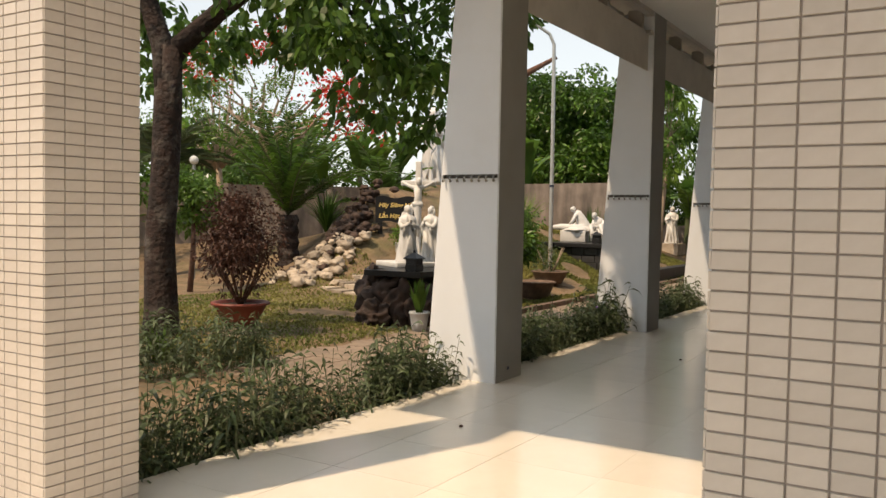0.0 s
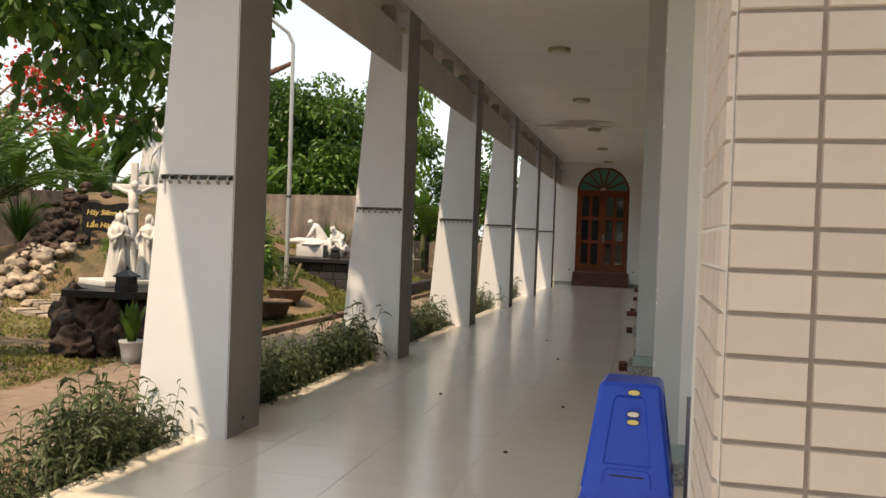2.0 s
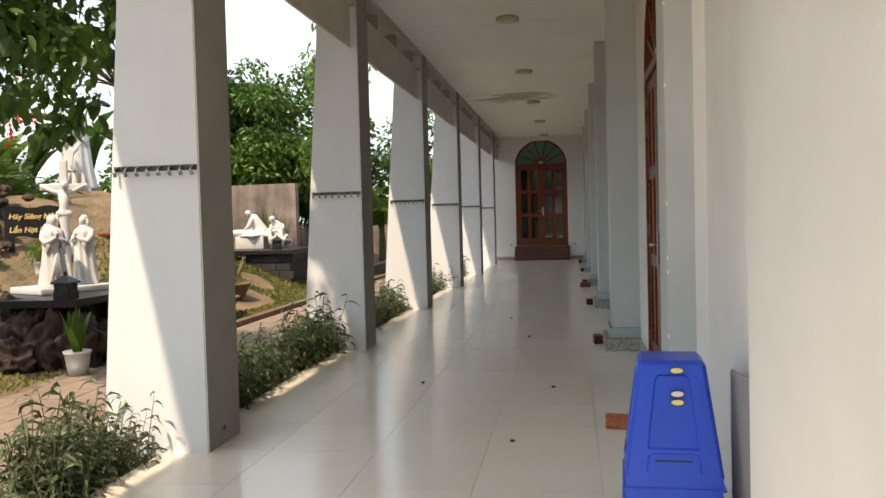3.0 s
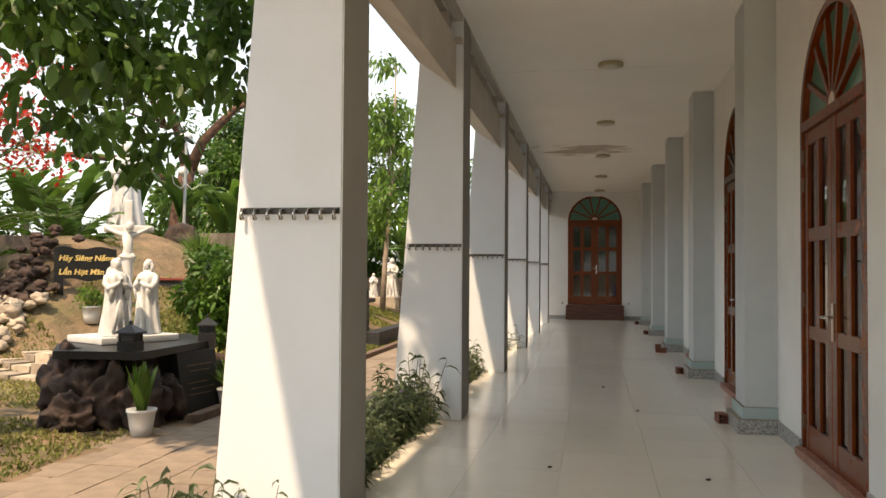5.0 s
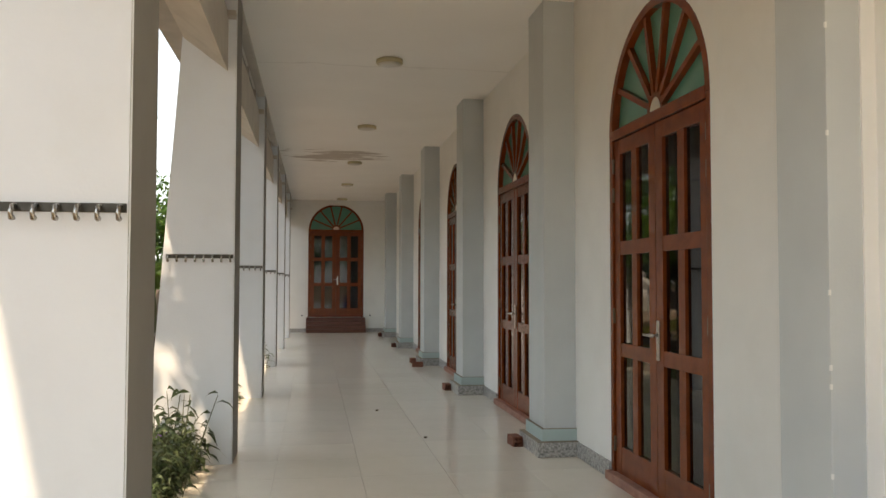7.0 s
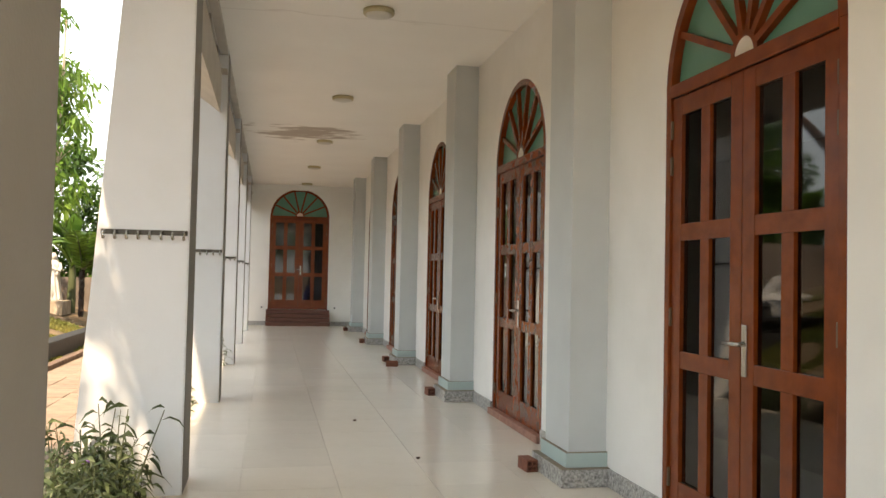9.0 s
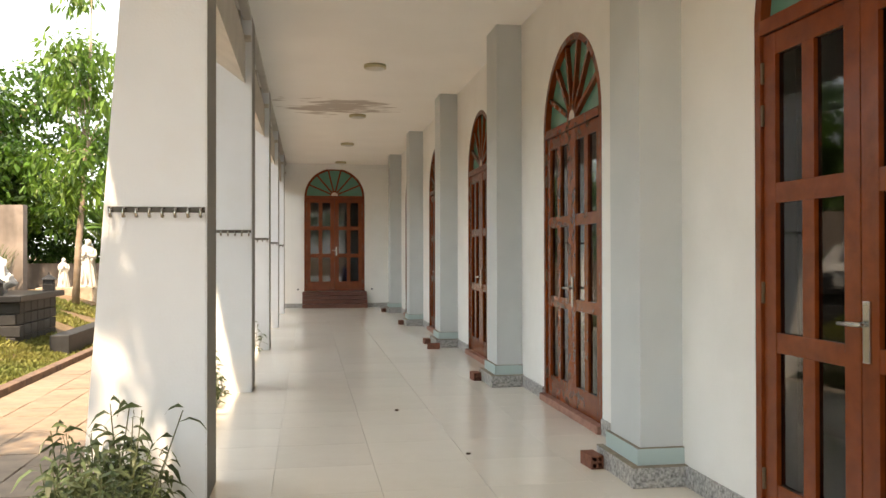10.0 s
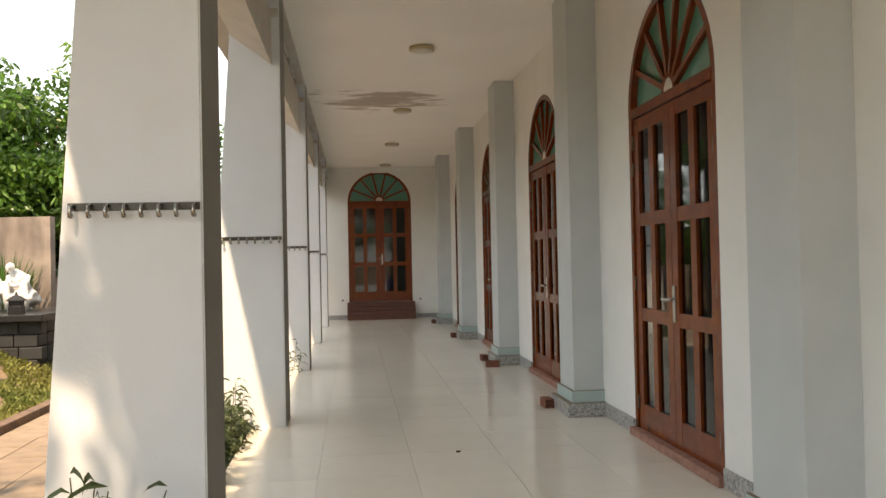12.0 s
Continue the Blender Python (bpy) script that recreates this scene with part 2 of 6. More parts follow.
mp3.inputs["Scale"].default_value = (1.5, 1.5, 0.3)
l_.new(n_.new("ShaderNodeTexCoord").outputs["Object"], mp3.inputs["Vector"])
ns3 = n_.new("ShaderNodeTexNoise")
ns3.inputs["Scale"].default_value, ns3.inputs["Detail"].default_value = 1.6, 7
l_.new(mp3.outputs[0], ns3.inputs["Vector"])
mr3 = n_.new("ShaderNodeMapRange")
mr3.inputs[1].default_value, mr3.inputs[2].default_value, mr3.inputs[4].default_value = 0.42, 0.66, 0.8
l_.new(ns3.outputs["Fac"], mr3.inputs[0])
mx3 = n_.new("ShaderNodeMixRGB")
mx3.inputs[2].default_value = (0.055, 0.047, 0.042, 1)
pb3 = n_["Principled BSDF"]
l_.new(pb3.inputs["Base Color"].links[0].from_socket, mx3.inputs[1])
l_.new(mr3.outputs[0], mx3.inputs[0])
l_.new(mx3.outputs[0], pb3.inputs["Base Color"])
M["ledge_dust"] = mat("brown_ledge_dust", (0.27, 0.235, 0.18), (0.19, 0.165, 0.125), rough=0.9, scale=12, bump=0.15)
M["metal_grey"] = mat("grey_painted_metal", (0.42, 0.44, 0.44), rough=0.45, metal=0.3)
M["globe"] = mat("frosted_globe", (0.78, 0.78, 0.75), rough=0.3)
# near-black so that the colour itself carries the shade of unlit rooms
M["interior"] = mat("interior_shade_plaster", (0.06, 0.057, 0.053), rough=0.9)
M["roof"] = mat("roof_concrete", (0.5, 0.48, 0.45), rough=0.9, bump=0.2)

glass = bpy.data.materials.new("dark_door_glass")
glass.use_nodes = True
gb = glass.node_tree.nodes["Principled BSDF"]
gb.inputs["Base Color"].default_value = (0.16, 0.17, 0.165, 1)
gb.inputs["Roughness"].default_value = 0.03
gb.inputs["Transmission Weight"].default_value = 1.0
gb.inputs["IOR"].default_value = 1.43
M["glass"] = glass


# ---- mesh tools ----
def link(name, bm, material, parent=None, label="", smooth=False):
    me = bpy.data.meshes.new(name)
    bm.to_mesh(me)
    bm.free()
    me.materials.append(M[material])
    if smooth:
        for p in me.polygons:
            p.use_smooth = True
    ob = new(name, me)
    if parent:
        ob.parent = parent
    if label:
        ob["label"] = label
    return ob


def part(name, bm, material, parent, label="", smooth=False):
    return link(name, bm, material, parent, label, smooth)


def box(bm, x0, x1, y0, y1, z0, z1, bevel=0.0):
    r = bmesh.ops.create_cube(bm, size=1.0)
    for v in r["verts"]:
        v.co = Vector((x0 + (v.co.x + 0.5) * (x1 - x0), y0 + (v.co.y + 0.5) * (y1 - y0), z0 + (v.co.z + 0.5) * (z1 - z0)))
    if bevel:
        es = list({e for v in r["verts"] for e in v.link_edges})
        bmesh.ops.bevel(bm, geom=es, offset=bevel, segments=2, affect="EDGES", profile=0.6)
    return bm


def boxed(*a, **k):
    return box(bmesh.new(), *a, **k)


def prism(bm, outline, axis, a, b):
    """A closed outline in two coordinates drawn out along the third axis from a to b."""
    def at(p, v):
        return {"x": (v, p[0], p[1]), "y": (p[0], v, p[1]), "z": (p[0], p[1], v)}[axis]
    lo = [bm.verts.new(at(p, a)) for p in outline]
    hi = [bm.verts.new(at(p, b)) for p in outline]
    n = len(outline)
    bm.faces.new(lo)
    bm.faces.new(hi[::-1])
    for i in range(n):
        bm.faces.new((lo[i], hi[i], hi[(i + 1) % n], lo[(i + 1) % n]))
    bmesh.ops.recalc_face_normals(bm, faces=bm.faces)
    return bm


def lathe(bm, profile, cx=0, cy=0, n=24, wave=None):
    """A turned shape from rows of radius and height. wave: radius factor by angle and height."""
    rings = []
    for r, z in profile:
        ring = []
        for i in range(n):
            a = 2 * math.pi * i / n
            q = r * (wave(a, z) if wave else 1)
            ring.append(bm.verts.new((cx + q * math.cos(a), cy + q * math.sin(a), z)))
        rings.append(ring)
    for a, b in zip(rings, rings[1:]):
        for i in range(n):
            bm.faces.new((a[i], a[(i + 1) % n], b[(i + 1) % n], b[i]))
    bm.faces.new(rings[0][::-1])
    bm.faces.new(rings[-1])
    return bm


def tube(bm, path, radii, n=8):
    """A limb along a path with a radius at every point."""
    rings = []
    path = [Vector(p) for p in path]
    for i, p in enumerate(path):
        d = (path[min(i + 1, len(path) - 1)] - path[max(i - 1, 0)]).normalized()
        side = d.cross(Vector((0, 0, 1)) if abs(d.z) < 0.95 else Vector((1, 0, 0))).normalized()
        up = side.cross(d)
        r = radii[i] if isinstance(radii, (list, tuple)) else radii
        rings.append([bm.verts.new(p + r * (math.cos(2 * math.pi * k / n) * side + math.sin(2 * math.pi * k / n) * up)) for k in range(n)])
    for a, b in zip(rings, rings[1:]):
        for k in range(n):
            bm.faces.new((a[k], a[(k + 1) % n], b[(k + 1) % n], b[k]))
    bm.faces.new(rings[0][::-1])
    bm.faces.new(rings[-1])
    bmesh.ops.recalc_face_normals(bm, faces=bm.faces)
    return bm


def ball(bm, centre, radii, sub=2, rough=0.0, seed=0):
    r = bmesh.ops.create_icosphere(bm, subdivisions=sub, radius=1.0)
    for v in r["verts"]:
        k = 1 + rough * noise.noise(v.co * 1.7 + Vector((seed * 3.1, seed, 0)))
        v.co = Vector(centre) + Vector((v.co.x * radii[0] * k, v.co.y * radii[1] * k, v.co.z * radii[2] * k))
    return bm


def thing(name, label, category, group="", at=None, turn=0.0):
    e = new(name)
    if at:
        e.location = at
    e.rotation_euler.z = turn
    return tagged(e, label, category, group)


def leaves(name, points, ways, lengths, widths, material, parent, label="", rng=None, droop=0.25):
    """Many single leaves as one mesh: each is a folded blade from its point along its way."""
    rng = rng or np.random.default_rng(1)
    P = np.asarray(points, float)
    D = np.asarray(ways, float)
    D /= np.linalg.norm(D, axis=1, keepdims=True) + 1e-9
    n = len(P)
    R = rng.normal(size=(n, 3))
    S = np.cross(D, R)
    S /= np.linalg.norm(S, axis=1, keepdims=True) + 1e-9
    N = np.cross(S, D)
    L, W = np.asarray(lengths, float).reshape(-1, 1) * np.ones((n, 1)), np.asarray(widths, float).reshape(-1, 1) * np.ones((n, 1))
    down = np.array([[0, 0, -1.0]]) * L * droop

    def rim(u, w, side):
        return P + D * L * u + down * u * u + (S * side * 0.5 + N * 0.14) * W * w

    tip = P + D * L + down
    V = np.stack([P, rim(0.3, 0.85, -1), rim(0.68, 0.95, -1), tip, rim(0.68, 0.95, 1), rim(0.3, 0.85, 1)], 1).reshape(-1, 3)
    F = np.arange(n)[:, None] * 6
    faces = np.concatenate([F + [0, 1, 2, 3], F + [0, 3, 4, 5]], 1).reshape(-1, 4)
    if droop > 0.7:
        V = np.stack([P, rim(0.33, 0.9, -1), rim(0.68, 0.8, -1), tip, rim(0.68, 0.8, 1), rim(0.33, 0.9, 1), rim(0.33, 0, 1), rim(0.68, 0, 1)], 1).reshape(-1, 3)
        F = np.arange(n)[:, None] * 8
        faces = np.concatenate([F + [0, 1, 6, 6], F + [6, 1, 2, 7], F + [7, 2, 3, 3], F + [0, 6, 5, 5], F + [6, 7, 4, 5], F + [7, 3, 4, 4]], 1).reshape(-1, 4)
        faces = np.array([list(dict.fromkeys(f)) for f in faces.tolist()], dtype=object)
    me = bpy.data.meshes.new(name)
    me.from_pydata(V.tolist(), [], faces.tolist())
    me.materials.append(M[material])
    ob = new(name, me)
    if parent:
        ob.parent = parent
    if label:
        ob["label"] = label
    return ob


def crown_points(clumps, n, rng, shell=0.55):
    """Points and outward ways in a set of ellipsoids (centre, radii), thicker towards their skins."""
    vol = np.array([r[0] * r[1] * r[2] for c, r in clumps]) ** 0.8
    pick = rng.choice(len(clumps), n, p=vol / vol.sum())
    U = rng.normal(size=(n, 3))
    U /= np.linalg.norm(U, axis=1, keepdims=True)
    rad = shell + (1.06 - shell) * rng.random((n, 1))
    C = np.array([c for c, r in clumps])[pick]
    R = np.array([r for c, r in clumps])[pick]
    return C + U * R * rad, U


def bunch(centre, radii, count, size, rng):
    """Smaller ellipsoids scattered through a big one, which give a crown its uneven outline."""
    out = []
    for i in range(count):
        u = rng.normal(size=3)
        u /= np.linalg.norm(u)
        k = rng.random() ** 0.45
        c = np.array(centre) + u * np.array(radii) * k
        s = size * (0.6 + 0.8 * rng.random())
        out.append((c, (s * (0.8 + 0.5 * rng.random()), s * (0.8 + 0.5 * rng.random()), s * (0.55 + 0.4 * rng.random()))))
    return out


# ---- the veranda ----
PILLAR_Y = [5.184 + 3.6 * i for i in range(6)]
WALL_X, INNER_X, END_Y, CEIL_Z = -0.12, -2.745, 25.41, 3.59
EDGE_X, GROUND_Z = -2.97, -0.2

floor = tagged(link("floor", boxed(EDGE_X + 0.03, 1.5, -6.0, END_Y, -0.25, -0.006), "floor_joint"), "glossy pale beige ceramic tile floor of the veranda", "floor", kind="structure")
edge = tagged(link("trim_floor_edge", boxed(EDGE_X, EDGE_X + 0.03, -2.0, END_Y, -0.3, -0.002, bevel=0.004), "kerb"), "worn plaster edge of the veranda floor", "trim", kind="structure")

# back wall with door openings
DOOR_Y = [6.445 + 3.6 * i for i in range(5)]
DOOR_W, SILL_Z, SPRING_Z = 1.505, 0.06, 2.36
ARCH_R = DOOR_W / 2
ARCH_K = 0.73 / ARCH_R


def arch_outline(c, w, z0, zs, k, n=24):
    r = w / 2
    pts = [(c - r, z0), (c - r, zs)]
    pts += [(c - r * math.cos(math.pi * i / n), zs + k * r * math.sin(math.pi * i / n)) for i in range(1, n)]
    return pts + [(c + r, zs), (c + r, z0)]


def wall_with_doors(bm, lo, hi, top, centres, axis, a, b, z0=-0.2, sill=0.0):
    """A wall from lo to hi with arched openings through its thickness a to b, built bay by bay."""
    cuts = [lo] + [(p + q) / 2 for p, q in zip(centres, centres[1:])] + [hi]
    for c, s, e in zip(centres, cuts, cuts[1:]):
        arch = arch_outline(c, DOOR_W, sill, SPRING_Z + sill, ARCH_K)
        left = [(s, z0), (s, top)] + [(c, top)] + [p for p in arch if p[0] <= c + 1e-6][::-1] + [(c - ARCH_R, z0)]
        right = [(e, z0), (e, top)] + [(c, top)] + [p for p in arch if p[0] >= c - 1e-6] + [(c + ARCH_R, z0)]
        prism(bm, left, axis, a, b)
        prism(bm, right, axis, a, b)
        prism(bm, [(c - ARCH_R, z0), (c - ARCH_R, sill), (c + ARCH_R, sill), (c + ARCH_R, z0)], axis, a + 0.01, b)
    return bm


wall = tagged(link("wall_east", wall_with_doors(bmesh.new(), 5.23, END_Y + 0.3, CEIL_Z + 0.2, [y + DOOR_W / 2 for y in DOOR_Y], "x", WALL_X, WALL_X + 0.22), "white"), "white painted wall with arched doorways", "wall", kind="structure")
END_SILL = 0.40
END_C = -1.555
wall_n = tagged(link("wall_north", wall_with_doors(bmesh.new(), -3.4, WALL_X, CEIL_Z + 0.2, [END_C], "y", END_Y, END_Y + 0.22, sill=END_SILL), "white"), "white painted end wall with an arched doorway", "wall", kind="structure")

for x, a, b, label in ((-0.14, 1.56, 3.88, "white plastered wall pier beside the tiled corner"), (-0.06, 3.88, 5.23, "white plastered wall set back between pier and pilaster")):
    tagged(link("wall_pier", boxed(x, 0.1, a, b, -0.2, CEIL_Z + 0.2, bevel=0.005 if x < -0.1 else 0.0), "white"), label, "wall", kind="structure")
near_pilaster = thing("pilaster", "pale grey painted shallow pilaster beside the door, chipped corner", "pilaster", "wall pilasters")
part("shaft", boxed(-0.26, -0.06, 5.24, 5.585, 0.19, CEIL_Z, bevel=0.004), "pilaster", near_pilaster)
part("plinth", boxed(-0.285, -0.06, 5.215, 5.61, 0.11, 0.21, bevel=0.006), "plinth", near_pilaster, "blue-grey painted plinth")
part("granite_base", boxed(-0.33, -0.06, 5.17, 5.655, 0.0, 0.115, bevel=0.006), "granite", near_pilaster, "speckled grey granite base")
for z in (0.62, 0.95, 1.02, 1.3, 1.9, 2.31):
    part("paint_chip", boxed(-0.2615, -0.2535, 5.2385, 5.2465, z, z + 0.02 + 0.01 * (z % 0.3)), "white", near_pilaster, "small white chip on the corner")
# thin grey sheet added for the dark zone low in the recess
board = bmesh.new()
prism(board, [(-0.135, 4.25), (-0.123, 4.255), (-0.072, 3.90), (-0.084, 3.895)], "z", 0.0, 0.64)
tagged(link("recess_sheet", board, "recess_grey"), "thin grey sheet added for the dark lower part of the wall recess", "board")

ceiling = tagged(link("ceiling", boxed(-2.87, 6.0, 1.9, END_Y + 0.22, CEIL_Z, CEIL_Z + 0.12), "ceiling"), "cream painted flat ceiling with damp stains", "ceiling", kind="structure")
roof = tagged(link("roof", boxed(-3.655, 6.4, 1.79, END_Y + 4, CEIL_Z + 0.2, CEIL_Z + 0.4, bevel=0.01), "roof"), "concrete roof slab over the veranda", "roof", kind="structure")
tagged(link("trim_end_beam", boxed(-2.87, WALL_X, END_Y - 0.06, END_Y, 3.46, CEIL_Z), "white"), "white downstand along the end wall", "trim", kind="structure")
# unseen slab, added and sized to keep the sun off the tiled wall
roof2 = tagged(link("roof_sun_shield", boxed(-1.0, 6.4, -1.7, 1.78, 3.6, 3.85), "roof"), "unseen slab added over the porch to keep sun off the tiled wall", "roof", kind="structure")

# a hall behind the doors closes the place; its shade is in the near-black plaster
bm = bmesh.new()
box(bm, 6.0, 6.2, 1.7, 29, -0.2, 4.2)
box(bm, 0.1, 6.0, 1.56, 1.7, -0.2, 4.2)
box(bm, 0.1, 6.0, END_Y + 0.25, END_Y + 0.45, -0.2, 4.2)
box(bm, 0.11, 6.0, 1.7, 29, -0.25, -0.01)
tagged(link("wall_hall", bm, "interior"), "near-black walls of the hall behind the doors, shade in their colour", "wall", kind="structure")
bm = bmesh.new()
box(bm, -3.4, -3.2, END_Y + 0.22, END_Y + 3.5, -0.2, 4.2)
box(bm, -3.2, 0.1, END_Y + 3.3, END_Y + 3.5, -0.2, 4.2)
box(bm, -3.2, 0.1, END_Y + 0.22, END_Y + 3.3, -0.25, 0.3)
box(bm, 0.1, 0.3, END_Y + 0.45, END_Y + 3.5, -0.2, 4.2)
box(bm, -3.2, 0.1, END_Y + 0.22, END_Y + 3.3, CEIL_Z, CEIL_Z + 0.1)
tagged(link("wall_end_room", bm, "interior"), "near-black walls of the room at the end, shade in their colour", "wall", kind="structure")

def pillar_mesh():
    bm = bmesh.new()
    outline = [(INNER_X, -0.3), (INNER_X, CEIL_Z), (-3.115, CEIL_Z), (-3.395, -0.3)]
    prism(bm, outline, "y", 0, 0.445)
    bmesh.ops.bevel(bm, geom=list(bm.edges), offset=0.006, segments=2, affect="EDGES")
    return bm


def rail(z):
    """A steel coat-hook rail of eight hooks for a pillar's face."""
    r = thing("hook_rail", "shiny steel coat hook rail screwed to a pillar", "hook rail", "hook rails on the pillars", at=(0, 0, z))
    part("backplate", boxed(-3.24, -2.755, -0.007, -0.0005, -0.015, 0.015, bevel=0.002), "dark_steel", r, "tarnished dark steel plate")
    for i in range(8):
        x = -3.222 + i * 0.064
        b = bmesh.new()
        tube(b, [(x, -0.006, 0.004), (x, -0.03, 0.0), (x, -0.042, -0.02), (x, -0.036, -0.038), (x, -0.022, -0.036)], [0.009, 0.008, 0.008, 0.008, 0.010], 7)
        ball(b, (x, -0.009, 0.004), (0.011, 0.006, 0.011), 1)
        part("hook", b, "steel", r, smooth=True)
    return r


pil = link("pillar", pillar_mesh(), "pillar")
# the face towards the corridor takes a darker grey than the other faces
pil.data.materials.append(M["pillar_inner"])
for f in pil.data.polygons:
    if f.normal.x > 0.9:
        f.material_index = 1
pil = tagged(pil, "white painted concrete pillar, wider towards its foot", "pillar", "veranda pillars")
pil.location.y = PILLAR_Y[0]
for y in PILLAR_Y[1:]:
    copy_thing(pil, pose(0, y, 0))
r0 = rail(1.582)
r0.location.y = PILLAR_Y[0]
for y, z in zip(PILLAR_Y[1:], (1.538, 1.527, 1.527, 1.527, 1.527)):
    copy_thing(r0, pose(0, y, z))

# edge beams between the pillars, with a slot of short posts above
for k, y in enumerate(PILLAR_Y):
    y0, y1 = y + 0.445, (PILLAR_Y[k + 1] if k < 5 else END_Y)
    t = thing("edge_beam", "cream edge beam between pillars with short posts above it", "beam", "edge beams of the veranda")
    part("lower_beam", prism(bmesh.new(), [(-2.81, 2.935), (-2.81, 3.37), (-3.12, 3.37), (-3.13, 3.17)], "y", y0, y1), "beam", t)
    part("top_rail", boxed(-2.83, -2.75, y0, y1, 3.54, CEIL_Z), "beam", t)
    part("fascia", boxed(-3.14, -3.105, y0, y1, 3.37, 3.61), "white", t)
    n = 3
    for i in range(n):
        yy = y0 + (y1 - y0) * (i + 0.9) / n
        part("post", boxed(-3.0, -2.845, yy - 0.035, yy + 0.035, 3.37, CEIL_Z), "beam", t)
    part("ledge", boxed(-2.87, -2.75, y1 - 0.1, y1, 3.33, 3.37), "beam", t)
y = PILLAR_Y[0]
t = thing("edge_beam", "cream edge beam between pillars with short posts above it", "beam", "edge beams of the veranda")
part("lower_beam", prism(bmesh.new(), [(-2.81, 2.935), (-2.81, 3.37), (-3.12, 3.37), (-3.13, 3.17)], "y", 1.96, y), "beam", t)
part("top_rail", boxed(-2.83, -2.75, 1.96, y, 3.54, CEIL_Z), "beam", t)
part("fascia", boxed(-3.14, -3.105, 1.96, y, 3.37, 3.61), "white", t)


def pilaster():
    p = thing("pilaster", "pale grey painted wall pilaster on a granite base", "pilaster", "wall pilasters")
    part("shaft", boxed(-0.375, WALL_X, 0.0, 0.46, 0.19, CEIL_Z, bevel=0.004), "pilaster", p)
    part("plinth", boxed(-0.40, WALL_X, -0.025, 0.485, 0.11, 0.21, bevel=0.006), "plinth", p, "blue-grey painted plinth")
    part("granite_base", boxed(-0.445, WALL_X, -0.07, 0.53, 0.0, 0.115, bevel=0.006), "granite", p, "speckled grey granite base")
    part("ledge", boxed(-0.443, -0.402, -0.068, 0.528, 0.112, 0.1185), "ledge_dust", p, "dusty brown top of the base")
    part("ledge", boxed(-0.402, WALL_X, -0.068, -0.027, 0.112, 0.1185), "ledge_dust", p, "dusty brown top of the base")
    part("ledge", boxed(-0.398, -0.377, -0.023, 0.483, 0.208, 0.2125), "ledge_dust", p, "dusty brown top of the plinth")
    part("ledge", boxed(-0.377, WALL_X, -0.023, -0.002, 0.208, 0.2125), "ledge_dust", p, "dusty brown top of the plinth")
    return p


p0 = pilaster()
p0.location.y = 8.735
for y in (12.335, 15.935, 19.535, 23.135):
    copy_thing(p0, pose(0, y, 0))

# granite skirting
skirt = thing("baseboard", "speckled granite skirting along the wall", "skirting")
skirt["kind"] = "structure"
stops = [5.66]
for y in DOOR_Y:
    stops += [y - 0.005, y + DOOR_W + 0.005]
stops.append(END_Y)
for a, b in zip(stops[::2], stops[1::2]):
    part("skirting_piece", boxed(WALL_X - 0.015, WALL_X, a, b, 0.0, 0.115, bevel=0.003), "granite", skirt)
for a, b in ((-3.2, END_C - 0.8), (END_C + 0.8, WALL_X - 0.015)):
    part("skirting_piece", boxed(a, b, END_Y - 0.015, END_Y, 0.0, 0.1, bevel=0.003), "granite", skirt)


# ---- doors ----
def ring_sector(bm, r0, r1, a0, a1, y0, y1, zc, k, n=16):
    """A curved bar of the arch between two radii."""
    def at(r, a, y):
        return (r * math.cos(a), y, zc + k * r * math.sin(a))
    quad = []
    for i in range(n + 1):
        a = a0 + (a1 - a0) * i / n
        quad.append([bm.verts.new(at(r0, a, y0)), bm.verts.new(at(r1, a, y0)), bm.verts.new(at(r1, a, y1)), bm.verts.new(at(r0, a, y1))])
    for p, q in zip(quad, quad[1:]):
        for j in range(4):
            bm.faces.new((p[j], p[(j + 1) % 4], q[(j + 1) % 4], q[j]))
    bm.faces.new(quad[0][::-1])
    bm.faces.new(quad[-1])
    bmesh.ops.recalc_face_normals(bm, faces=bm.faces)
    return bm


